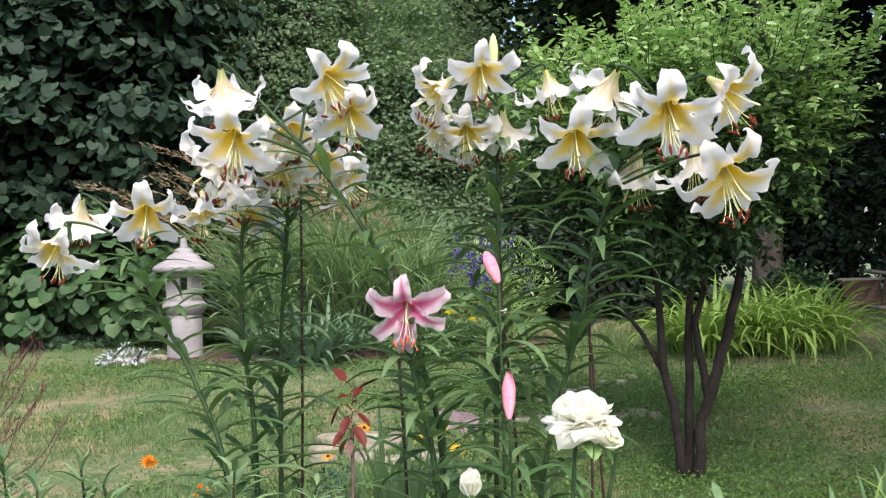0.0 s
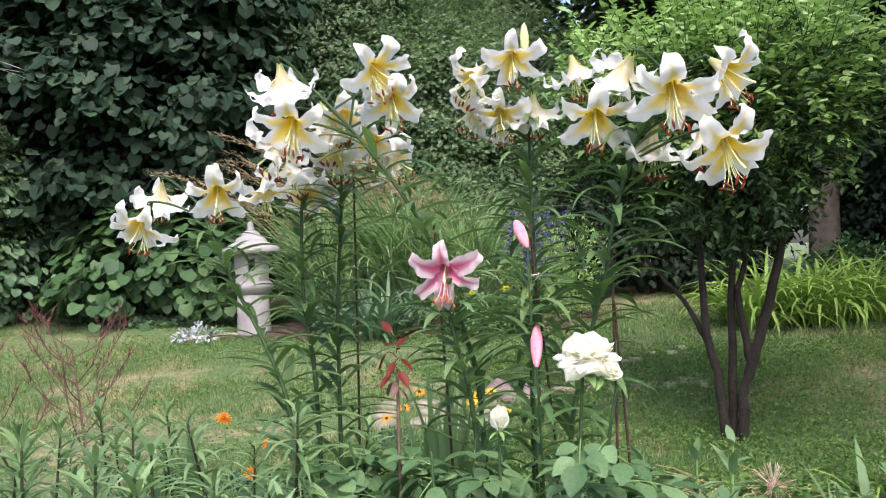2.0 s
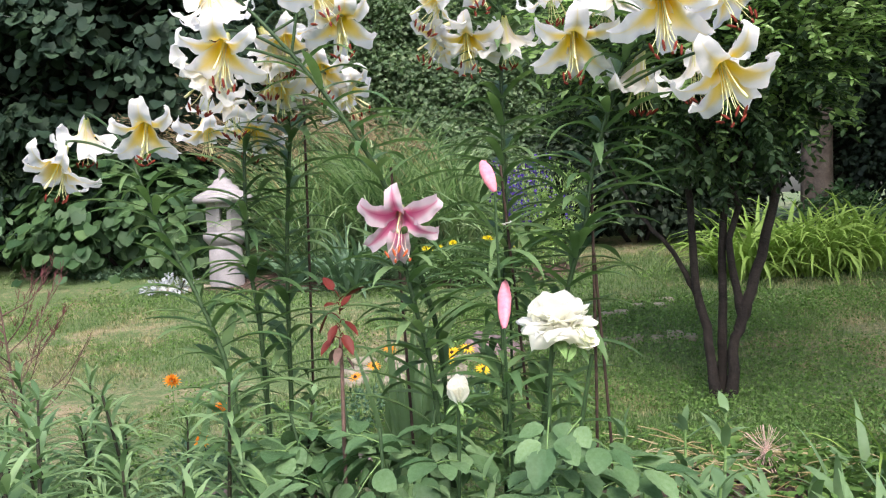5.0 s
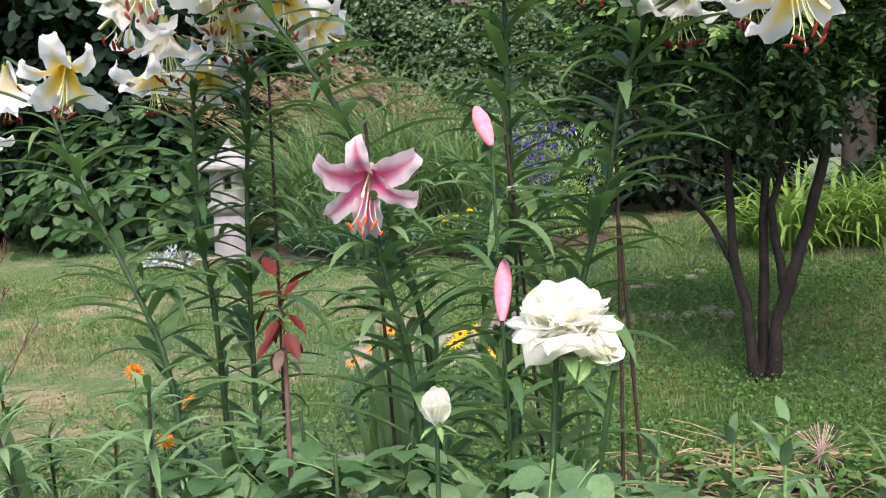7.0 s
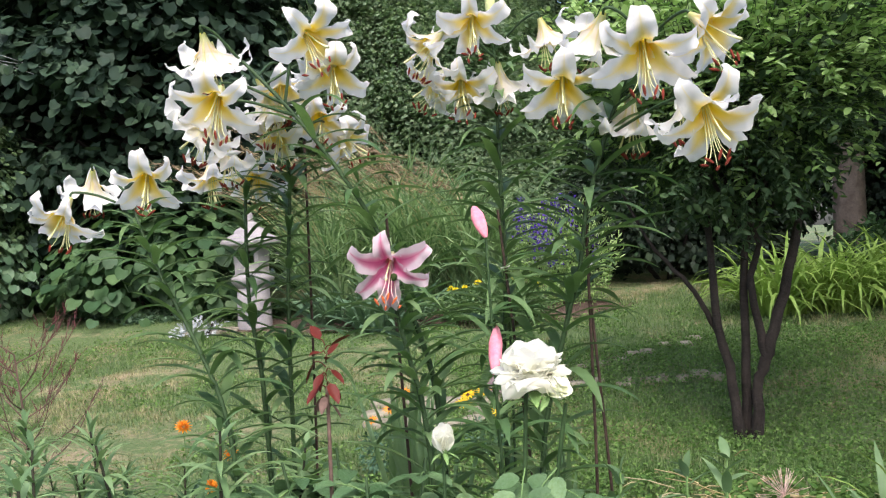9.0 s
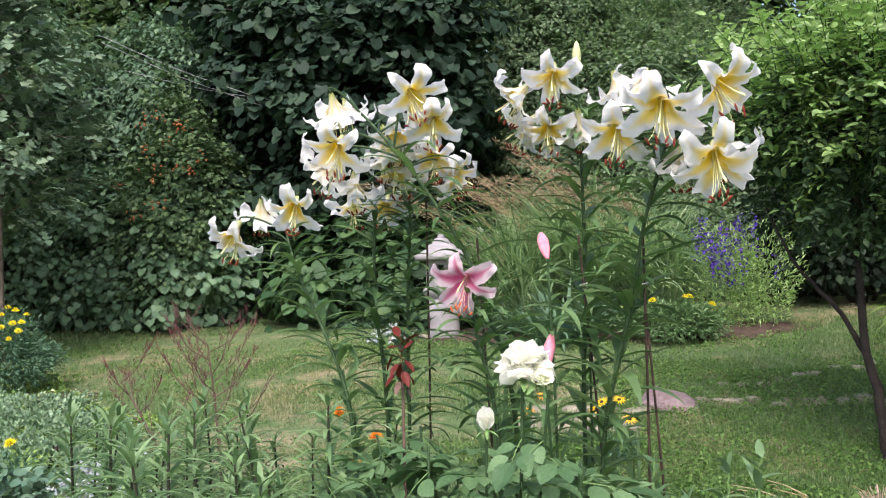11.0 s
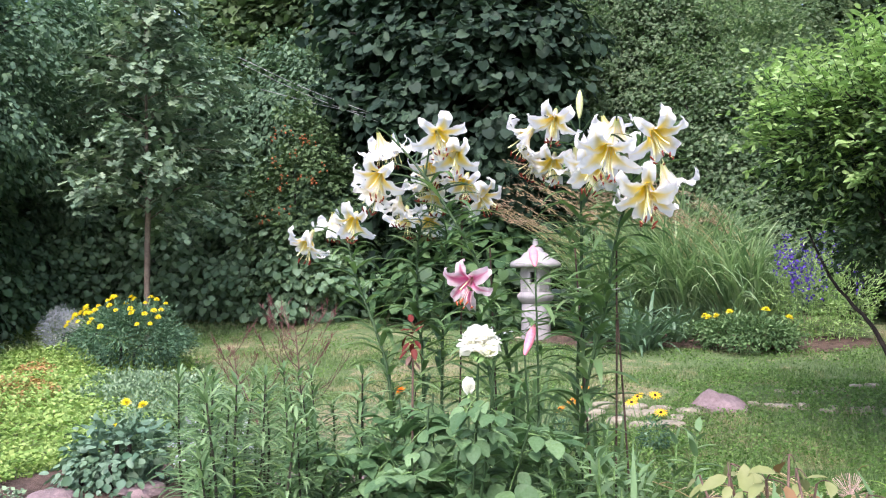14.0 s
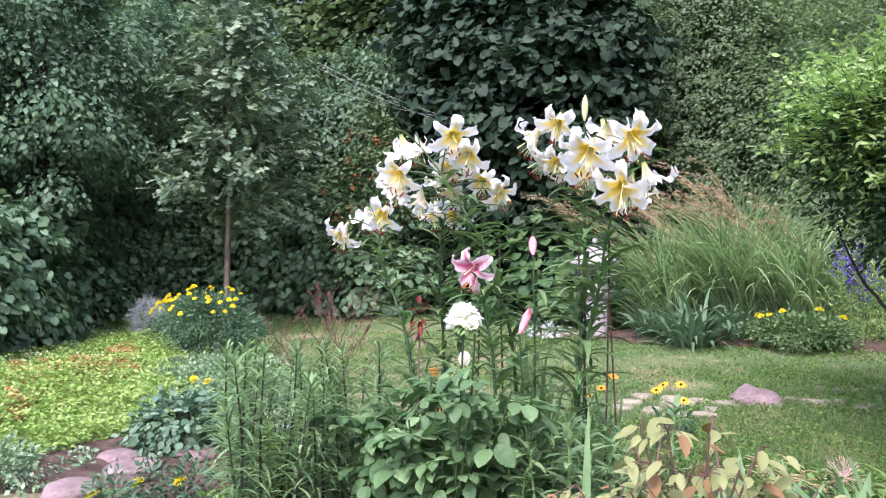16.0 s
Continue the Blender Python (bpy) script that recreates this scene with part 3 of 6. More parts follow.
        T = [tube(np.stack([c, c + q * g * 0.5, c + q * g]) + np.array([-0.035, 0.0, 2.08]), (0.0035, 0.0025, 0.0015), 4) for c, q, g in zip(C, d, ln[:, 0, 0])]
        V, F = join(T)
        tagged(part_of("twig_growth", mesh_of("twig_growth", V, F, M["stem"]), h), kind="stuff")
    sprays(800, (0.74, 0.72, 0.82), -0.8, 0.1, 0.054, 12, 0.2, M["mature_shaded"], "crown", 0.0)
    sprays(480, (0.78, 0.76, 0.68), -0.6, 0.2, 0.055, 11, 0.2, M["mid_green"], "middle_growth", 0.2)
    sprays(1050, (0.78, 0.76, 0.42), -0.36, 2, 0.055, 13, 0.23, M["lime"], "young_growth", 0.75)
    # light leaf again down the side, standing for sun on it
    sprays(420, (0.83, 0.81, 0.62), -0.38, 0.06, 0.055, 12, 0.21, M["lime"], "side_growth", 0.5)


build_tree()


# ---- lilies ----
def tepal_mesh(name, length, width, recurve, wave, mat, outer, seed):
    """A tepal that leaves the throat as a short tube, flares flat and rolls back at the tip; u across, v along."""
    r = np.random.default_rng(seed)
    nu, nv = 7, 21
    v = np.linspace(0, 1, nv)
    ang = np.interp(v, [0, 0.12, 0.25, 0.42, 0.6, 0.78, 0.9, 1], [0.1, 0.22, 0.46, 0.82 + 0.06 * recurve, 1.12 + 0.22 * recurve, 1.4 + 0.55 * recurve, 1.7 + 1.0 * recurve, 2.0 + 1.45 * recurve])
    st = length / (nv - 1)
    rad = 0.007 + np.concatenate([[0], np.cumsum(np.sin(ang[:-1]) * st)])
    zz = np.concatenate([[0], np.cumsum(np.cos(ang[:-1]) * st)])
    w = width * np.interp(v, [0, 0.1, 0.22, 0.4, 0.58, 0.75, 0.88, 0.96, 1], [0.24, 0.34, 0.52, 0.86, 1.0, 0.88, 0.56, 0.26, 0.06])
    u = np.linspace(-1, 1, nu)
    V, UV = [], []
    ph, ph2 = r.uniform(0, 6.28, 2)
    side = r.normal() * 0.012
    for i in range(nv):
        for k in u:
            ripple = wave * abs(k) ** 1.6 * (math.sin(v[i] * 13 + ph + (ph2 if k > 0 else 0)) + 0.6 * math.sin(v[i] * 29 + ph2)) * min(1, v[i] * 1.8)
            cup = 0.22 * w[i] * (k * k) * (1 - 1.1 * v[i]) - 0.05 * w[i] * math.exp(-(k * 6) ** 2)
            nx, nz = -math.cos(ang[i]), math.sin(ang[i])
            off = cup + ripple
            V.append((rad[i] + nx * off, k * w[i] * 0.5 + side * v[i] ** 2, zz[i] + nz * off))
            UV.append((k * 0.5 + 0.5, v[i]))
    q = (np.arange(nv - 1)[:, None] * nu + np.arange(nu - 1)[None]).ravel()
    F = np.stack([q, q + nu, q + nu + 1, q + 1], -1)
    V = np.array(V)
    G = V.reshape(nv, nu, 3)
    nrm = unit(np.cross(np.gradient(G, axis=0), np.gradient(G, axis=1))).reshape(-1, 3)
    back = V - nrm * 0.0009 * np.sign(nrm[:nu * 8, 2:3].mean() + 1e-9)
    me = mesh_of(name, np.concatenate([V, back]), np.concatenate([F, F[:, ::-1] + len(V)]), mat, True, UV + UV)
    me.materials.append(outer)
    me.polygons.foreach_set("material_index", np.repeat([0, 1], len(F)).astype(np.int32))
    return me


TEPALS = {}
for tone in ("white_yellow", "pink"):
    TEPALS[tone] = [[[tepal_mesh("tepal", 0.185, wd, rc, 0.008, M[tone], M[tone + '_back'], 31 * j + 7 * q + s) for q in range(3)] for s, rc in enumerate((0.4, 0.95, 1.5, 2.1))] for j, wd in enumerate((0.062, 0.044))]


def stamen_mesh(mat):
    P = bezier([(0.005, 0, 0.0), (0.007, 0, 0.06), (0.014, 0, 0.12), (0.026, 0, 0.148)], 8)
    V, F = tube(P, np.linspace(0.0013, 0.0008, 8), 5)
    return mesh_of("stamen", V, F, mat)


def anther_mesh(mat):
    a = np.array([0, 0.3, 0.7, 1])
    P = np.stack([a * 0.0, (a - 0.5) * 0.024, a * 0], -1)
    V, F = tube(P, np.array([0.0012, 0.0034, 0.0034, 0.0012]), 6)
    return mesh_of("anther", V, F, mat)


def pistil_mesh():
    V, F = tube(bezier([(0, 0, 0.0), (0.002, 0, 0.06), (0.005, 0, 0.11), (0.012, 0, 0.145)], 8), np.array([0.004, 0.004, 0.002, 0.0018, 0.0018, 0.002, 0.0035, 0.003]), 6)
    return mesh_of("pistil", V, F, M["filament"])


STAMEN, ANTHER, PISTIL = stamen_mesh(M["filament"]), anther_mesh(M["anther"]), pistil_mesh()
PINK_STAMEN, RUST_ANTHER = stamen_mesh(M["filament_pink"]), anther_mesh(M["orange_anther"])


def lily_leaf_mesh(length, width, bend, seed):
    nv = 9
    v = np.linspace(0, 1, nv)
    ang = 0.5 - bend * 1.25 * v ** 1.2
    y = np.concatenate([[0], np.cumsum(np.cos(ang[:-1]))]) * length / (nv - 1)
    z = np.concatenate([[0], np.cumsum(np.sin(ang[:-1]))]) * length / (nv - 1)
    w = width * np.interp(v, [0, 0.15, 0.45, 0.75, 1], [0.35, 0.75, 1.0, 0.7, 0.02]) / 2
    tw = np.random.default_rng(seed).uniform(-0.3, 0.3) * v
    V = []
    for i in range(nv):
        for k in (-1, 0, 1):
            V.append((k * w[i] * math.cos(tw[i]), y[i], z[i] + abs(k) * w[i] * 0.35 + k * w[i] * math.sin(tw[i])))
    q = (np.arange(nv - 1)[:, None] * 3 + np.arange(2)[None]).ravel()
    return mesh_of("leaf", V, np.stack([q, q + 1, q + 4, q + 3], -1), M["lily_leaf"])


LILY_LEAVES = [lily_leaf_mesh(0.225, 0.029, b, s) for s, b in enumerate((0.45, 0.75, 1.0, 1.35, 0.85, 0.6))]


def turn_to(axis, spin=0.0):
    return Vector(axis).to_track_quat('Z', 'Y').to_matrix().to_4x4() @ Matrix.Rotation(spin, 4, 'Z')


def add_flower(h, base, centre, axis, tone, size, r, anchor=0.05, spin=None):
    """A lily flower opening along the axis; the centre lies the anchor's length above its root. Upper tepals roll back most, lower ones hang."""
    ax = Vector(axis).normalized()
    root = Vector(centre) - ax * anchor * size - Vector(base)
    turn = turn_to(ax, (0.52 + math.pi / 3 * int(r.integers(0, 2)) + r.normal() * 0.14) if spin is None else spin)
    fl = part_of("flower", PISTIL, h, Matrix.Translation(root) @ turn @ Matrix.Scale(size, 4))
    down = turn.to_3x3().inverted() @ Vector((0, 0, -1))
    sag = Matrix.Rotation(0.32, 4, Vector((0, 0, 1)).cross(down)) if tone != "pink" else Matrix.Rotation(0.4, 4, Vector((0, 0, 1)).cross(down))
    for k in range(6):
        a = k * math.pi / 3 + r.normal() * 0.09
        rise = (turn.to_3x3() @ Vector((math.cos(a), math.sin(a), 0))).z
        rc = int(np.clip(round(1.9 + 1.25 * rise + r.normal() * 0.5), 0, 3))
        me = TEPALS[tone][k % 2][rc][int(r.integers(0, 3))]
        part_of("tepal", me, fl, Matrix.Rotation(a, 4, 'Z') @ Matrix.Translation((0, 0, -0.004 * (k % 2))) @ Matrix.Rotation(0.06 * (rise < -0.4) - r.normal() * 0.06, 4, 'Y'))
        sm = sag @ Matrix.Rotation(k * math.pi / 3 + 0.5 + r.normal() * 0.15, 4, 'Z') @ Matrix.Rotation(r.normal() * 0.05, 4, 'Y')
        part_of("stamen", PINK_STAMEN if tone == "pink" else STAMEN, fl, sm)
        part_of("anther", RUST_ANTHER if tone == "pink" else ANTHER, fl, sm @ Matrix.Translation((0.027, 0, 0.15)) @ Matrix.Rotation(r.uniform(0.5, 1.5), 4, 'Y') @ Matrix.Rotation(1.57 + r.normal() * 0.3, 4, 'Z'))
    return root


def lily(path, flowers, label, leaves=46, tone="white_yellow", size=1.0, seed=1, leaf_from=0.1, leaf_to=0.95, leaf_size=1.0):
    """A lily: stem along the path, flowers (place, axis, anchor) on stalks, narrow leaves all round."""
    r = np.random.default_rng(seed)
    P = bezier(path, 40)
    base = P[0].copy()
    h = thing("lily_plant", base, label, "lily", "lilies in the bed")
    Q = P - base
    V, F = tube(Q, np.linspace(0.0084, 0.0042, 40), 8)
    part_of("stem", mesh_of("stem", V, F, M["stem"]), h)
    for c, a, *more in flowers:
        root = np.array(add_flower(h, base, c, a, tone, size * r.uniform(0.9, 1.0), r, *more))
        reach = np.linalg.norm((Q - root)[:, :2], axis=1) + np.abs(Q[:, 2] - root[2] + 0.05) * 0.8
        k = int(np.argmin(reach[26:])) + 26
        pre = root - np.array(Vector(a).normalized()) * 0.022
        V, F = tube(bezier([Q[k], Q[k] * 0.4 + pre * 0.6 + np.array([0, 0, 0.012]), pre, root], 14), np.linspace(0.0042, 0.0034, 14), 6)
        part_of("pedicel", mesh_of("pedicel", V, F, M["stem"]), h)
    a = r.uniform(0, 6.28)
    for k in range(leaves):
        u = leaf_from + (leaf_to - leaf_from) * (k + r.uniform(-0.3, 0.3)) / leaves
        p = Q[int(np.clip(u * 39, 0, 39))]
        a += 2.4 + r.normal() * 0.25
        s = leaf_size * np.interp(u, [0, 0.3, 0.75, 1], [0.75, 1.05, 0.92, 0.5]) * r.uniform(0.8, 1.15)
        m = Matrix.Translation(p) @ Matrix.Rotation(a, 4, 'Z') @ Matrix.Translation((0, 0.004, 0)) @ Matrix.Rotation(r.normal() * 0.18, 4, 'X') @ Matrix.Scale(s, 4)
        part_of("leaf", LILY_LEAVES[int(r.integers(0, len(LILY_LEAVES)))], h, m)
    return h


WY = "tall lily with recurved white and yellow flowers"
lily([(-0.55, 2.45, 0), (-0.57, 2.45, 0.4), (-0.6, 2.46, 0.67), (-0.67, 2.47, 0.86), (-0.77, 2.49, 1.056), (-0.83, 2.52, 1.173), (-0.88, 2.56, 1.29)],
     [((-1.048, 2.536, 1.296), (-0.15, -0.5, -0.8), 0.0),
      ((-1.079, 2.739, 1.392), (-0.25, 0.4, -0.75), 0.0),
      ((-0.816, 2.524, 1.338), (0.2, -0.9, -1.0))],
     WY + ", leaning outward", 70, seed=101)
lily([(-0.51, 2.76, 0), (-0.505, 2.76, 0.521), (-0.496, 2.76, 0.961), (-0.467, 2.74, 1.301), (-0.46, 2.7, 1.42)],
     [((-0.601, 2.829, 1.352), (0.05, -0.85, -1.0)),
      ((-0.57, 2.5, 1.44), (-0.1, 0.1, -1), 0.0)], WY + ", upright", 96, seed=102)
lily([(0.01, 2.45, 0), (-0.01, 2.44, 0.5), (-0.025, 2.42, 0.753), (-0.067, 2.4, 0.925), (-0.14, 2.38, 1.143), (-0.207, 2.36, 1.274), (-0.319, 2.36, 1.436), (-0.432, 2.36, 1.57), (-0.48, 2.36, 1.62)],
     [((-0.548, 2.302, 1.672), (0.02, 0.5, -0.85), 0.0),
      ((-0.6, 2.5, 1.695), (0.15, 0.3, -0.9), 0.0),
      ((-0.503, 2.241, 1.492), (-0.05, -0.95, -1.0)),
      ((-0.549, 2.28, 1.445), (-0.65, 0.1, -0.7)),
      ((-0.28, 2.323, 1.652), (0.55, -0.5, -0.55)),
      ((-0.239, 2.397, 1.577), (0.3, -0.85, -1.0)),
      ((-0.351, 2.7, 1.503), (0.15, -0.85, -1.0)),
      ((-0.298, 2.75, 1.445), (0.75, -0.1, -0.65)),
      ((-0.494, 2.574, 1.601), (0.35, 0.45, -0.75), 0.0),
      ((-0.45, 2.5, 1.54), (0.15, 0.2, -0.95), 0.0),
      ((-0.45, 2.62, 1.5), (-0.1, -0.3, -0.9), 0.0),
      ((-0.42, 2.52, 1.61), (0.15, -0.35, -0.9), 0.0)],
     WY + ", its stem arching over", 64, seed=103, leaf_to=0.8, leaf_size=0.92)
lily([(0.13, 2.75, 0), (0.14, 2.75, 0.714), (0.157, 2.75, 0.948), (0.159, 2.75, 1.217), (0.163, 2.74, 1.503), (0.165, 2.72, 1.66)],
     [((0.115, 2.56, 1.716), (0.02, -0.85, -1.0)),
      ((0.035, 2.56, 1.69), (-0.7, -0.1, -0.6), 0.0),
      ((-0.005, 2.66, 1.577), (-0.7, -0.3, -0.6)),
      ((0.07, 2.66, 1.556), (0.05, -0.85, -1.0)),
      ((0.177, 2.635, 1.605), (0.05, 0.55, -0.8), 0.0),
      ((0.3, 2.62, 1.715), (0.35, 0.15, -0.85), 0.0)],
     WY + ", upright beside a cane", 126, seed=104, leaf_size=1.1)
lily([(0.21, 2.5, 0), (0.235, 2.5, 0.4), (0.257, 2.5, 0.62), (0.326, 2.49, 0.89), (0.366, 2.47, 1.025), (0.394, 2.46, 1.19), (0.466, 2.43, 1.41), (0.52, 2.38, 1.53), (0.54, 2.34, 1.6)],
     [((0.45, 2.33, 1.645), (-0.3, 0.6, -0.6), 0.0),
      ((0.345, 2.36, 1.492), (-0.05, -0.9, -1.0)),
      ((0.512, 2.04, 1.503), (0, -0.95, -1.0)),
      ((0.625, 2.12, 1.58), (0.6, -0.5, -0.6), 0.0),
      ((0.64, 2.046, 1.356), (0.2, -0.9, -1.0)),
      ((0.625, 2.286, 1.47), (0.25, 0.2, -0.9), 0.0),
      ((0.52, 2.42, 1.46), (-0.2, 0.3, -0.9), 0.0)],
     WY + ", leaning, heavy with flowers", 124, seed=105, size=1.04, leaf_size=1.08)
lily([(-0.55, 2.7, 0), (-0.569, 2.7, 0.705), (-0.597, 2.7, 0.969), (-0.6, 2.72, 1.234), (-0.6, 2.75, 1.33)],
     [((-0.765, 2.9, 1.42), (0.1, -0.25, -0.95), 0.0)], WY + ", behind the taller stems", 60, seed=106)
lily([(0.0, 2.28, 0), (-0.02, 2.28, 0.5), (-0.038, 2.28, 0.715), (-0.069, 2.28, 0.853), (-0.091, 2.28, 0.963), (-0.085, 2.27, 1.04)],
     [((-0.09, 2.21, 1.07), (-0.05, -0.95, -0.5), 0.05, 0.62)], "lily with one open pink flower edged in white", 60, "pink", 0.96, 107)


# ---- plants made of blades, shoots and small flowers ----
def blades(n, r, length, width, spread, e0, arch, nv=7, fold=0.25, ring=0.06, twist=0.4, lean=(0, 0)):
    """Arching blades that rise from a ring. Returns arrays; e0: first elevation, arch: radians bent over the length."""
    a = r.uniform(0, 2 * np.pi, n)
    L = length * r.uniform(0.55, 1.15, n)
    W = width * r.uniform(0.75, 1.2, n)
    el = e0 + r.normal(size=n) * spread
    ar = arch * r.uniform(0.5, 1.3, n)
    v = np.linspace(0, 1, nv)
    ang = el[:, None] - ar[:, None] * v[None] ** 1.5
    step = (L / (nv - 1))[:, None]
    h = np.concatenate([np.zeros((n, 1)), np.cumsum(np.cos(ang[:, :-1]) * step, 1)], 1)
    z = np.concatenate([np.zeros((n, 1)), np.cumsum(np.sin(ang[:, :-1]) * step, 1)], 1)
    rad = ring * np.sqrt(r.uniform(0, 1, n))
    d = np.stack([np.cos(a), np.sin(a)], -1)
    b = r.uniform(0, 2 * np.pi, n)
    foot = np.stack([np.cos(b) * rad, np.sin(b) * rad], -1) + d * ring * 0.3
    c = np.concatenate([foot[:, None] + d[:, None] * h[..., None] + np.asarray(lean)[None, None] * z[..., None], z[..., None]], -1)
    tw = r.normal(size=n)[:, None] * twist * v[None]
    side = np.stack([-d[:, 1], d[:, 0]], -1)
    w = W[:, None] * np.interp(v, [0, 0.2, 0.5, 0.8, 1], [0.6, 0.9, 1.0, 0.65, 0.03])[None] / 2
    S = np.concatenate([side[:, None] * np.cos(tw)[..., None], np.sin(tw)[..., None]], -1)
    up = np.stack([-np.sin(ang) * d[:, None, 0], -np.sin(ang) * d[:, None, 1], np.cos(ang)], -1) * (w * fold)[..., None]
    V = np.stack([c - S * w[..., None] + up, c, c + S * w[..., None] + up], 2)
    q = (np.arange(nv - 1)[:, None] * 3 + np.arange(2)[None]).ravel()
    f = np.stack([q, q + 1, q + 4, q + 3], -1)
    F = f[None] + (np.arange(n) * nv * 3)[:, None, None]
    return V.reshape(-1, 3), F.reshape(-1, 4)


def blade_plant(name, at, label, category, mat, n, seed, group="", **k):
    r = np.random.default_rng(seed)
    h = thing(name, (at[0], at[1], gz(*at[:2]) - 0.01), label, category, group)
    if n <= 300:
        for _ in range(n):
            part_of("leaf", mesh_of("leaf", *blades(1, r, **k), mat), h)
    else:
        tagged(part_of("leaves", mesh_of("leaves", *blades(n, r, **k), mat), h), kind="stuff")
    return h


def petal_ring(n, length, width, lift, z=0.0, r0=0.004, droop=0.3):
    """A ring of flat petals as arrays."""
    tv, tf = LEAF4
    P, Y, N = [], [], []
    for k in range(n):
        a = 2 * math.pi * k / n + z * 40
        P.append((r0 * math.cos(a), r0 * math.sin(a), z))
        Y.append((math.cos(a) * math.cos(lift), math.sin(a) * math.cos(lift), math.sin(lift)))
        N.append((-math.cos(a) * math.sin(lift), -math.sin(a) * math.sin(lift), math.cos(lift)))
    return scatter((tv * np.array([width / length, 1, 1]), tf), np.array(P), np.array(Y), np.array(N), length)


def pom_mesh(size, mat, layers=4, n=13):
    """Double marigold head."""
    V, F = join([petal_ring(n - 2 * k, size * (1 - 0.17 * k), size * 0.42, 0.15 + 0.34 * k, 0.002 + 0.004 * k) for k in range(layers)])
    return mesh_of("flower_head", V, F, mat)


def petal_mat(name, a, b):
    return leaf_mat(name, a, tuple((x + y) / 2 for x, y in zip(a, b)), b, 0.55, 0.25)


M["yellow"] = petal_mat("yellow_petal", (0.82, 0.62, 0.015), (0.88, 0.76, 0.05))
M["marigold_leaf"] = leaf_mat("marigold_leaf", (0.05, 0.11, 0.07), (0.085, 0.165, 0.105), (0.15, 0.25, 0.165), 0.5, 0.2)
M["small_rose_leaf"] = leaf_mat("small_rose_leaf", (0.075, 0.145, 0.1), (0.125, 0.205, 0.145), (0.195, 0.29, 0.21), 0.45, 0.2)
M["orange"] = petal_mat("orange_petal", (0.78, 0.22, 0.02), (0.85, 0.36, 0.03))
M["susan"] = petal_mat("golden_petal", (0.82, 0.42, 0.012), (0.88, 0.56, 0.03))
M["violet"] = petal_mat("violet_petal", (0.06, 0.03, 0.32), (0.16, 0.09, 0.5))
M["red_leaf"] = leaf_mat("red_young_leaf", (0.055, 0.009, 0.007), (0.1, 0.015, 0.011), (0.17, 0.03, 0.02), 0.5, 0.1, tint=(1.0, 0.6, 0.5))
M["plume"] = leaf_mat("grass_plume", (0.25, 0.17, 0.125), (0.38, 0.28, 0.205), (0.52, 0.41, 0.31), 0.8, 0.2)
M["sedum"] = leaf_mat("sedum_leaf", (0.19, 0.32, 0.09), (0.3, 0.43, 0.135), (0.43, 0.53, 0.2), 0.6, 0.35, blotch=1.6)
M["sedum_red"] = leaf_mat("reddened_sedum", (0.41, 0.2, 0.1), (0.47, 0.28, 0.14), (0.48, 0.38, 0.18), 0.6, 0.3)
M["sedum_pale"] = leaf_mat("variegated_leaf", (0.28, 0.38, 0.18), (0.42, 0.5, 0.28), (0.55, 0.6, 0.4), 0.55, 0.2)
M["silver"] = leaf_mat("silver_leaf", (0.27, 0.31, 0.34), (0.37, 0.41, 0.45), (0.48, 0.52, 0.55), 0.75, 0.1, tint=(1.0, 1.0, 1.0))
M["grey_leaf"] = leaf_mat("grey_green_leaf", (0.12, 0.2, 0.125), (0.19, 0.285, 0.18), (0.29, 0.385, 0.265), 0.65, 0.2)
M["ferny"] = leaf_mat("ferny_leaf", (0.08, 0.155, 0.07), (0.13, 0.22, 0.1), (0.2, 0.3, 0.15), 0.5, 0.25)
M["strap"] = leaf_mat("strap_leaf", (0.05, 0.11, 0.07), (0.11, 0.19, 0.125), (0.25, 0.34, 0.24), 0.45, 0.25)
M["dying"] = leaf_mat("yellowing_leaf", (0.2, 0.19, 0.08), (0.27, 0.29, 0.14), (0.36, 0.38, 0.21), 0.55, 0.3)
M["brown_leaf"] = leaf_mat("brown_leaf", (0.16, 0.09, 0.05), (0.24, 0.14, 0.08), (0.32, 0.2, 0.11), 0.65, 0.2)
M["straw"] = leaf_mat("dry_straw", (0.3, 0.23, 0.12), (0.46, 0.38, 0.22), (0.6, 0.52, 0.34), 0.8, 0.1)
M["clover"] = leaf_mat("clover_leaf", (0.075, 0.16, 0.04), (0.125, 0.225, 0.06), (0.2, 0.315, 0.1), 0.6, 0.25)
M["cane"] = solid_mat("brown_cane", (0.034, 0.022, 0.018), (0.075, 0.045, 0.035), 20.0, 0.6, 0.4)
M["twig"] = solid_mat("reddish_twig", (0.09, 0.055, 0.045), (0.17, 0.11, 0.09), 30.0, 0.8, 0.3)
M["twig_tip"] = solid_mat("dark_red_twig_tip", (0.1, 0.035, 0.04), (0.17, 0.06, 0.065), 30.0, 0.8, 0.2)
M["pale_stem"] = solid_mat("pale_green_stem", (0.12, 0.22, 0.07), (0.2, 0.32, 0.12), 25.0, 0.5, 0.2)
M["dark_stem"] = solid_mat("dark_shoot_stem", (0.022, 0.026, 0.016), (0.05, 0.045, 0.03), 25.0, 0.6, 0.2)
M["wood"] = solid_mat("weathered_board", (0.12, 0.06, 0.05), (0.24, 0.15, 0.12), 5.0, 0.85, 0.6, 70.0, 0.004)
M["grey_wood"] = solid_mat("grey_board", (0.28, 0.24, 0.21), (0.42, 0.38, 0.34), 5.0, 0.85, 0.6, 70.0, 0.004)
M["berry"] = solid_mat("orange_red_berry", (0.24, 0.075, 0.03), (0.33, 0.12, 0.045), 30.0, 0.5, 0.1)
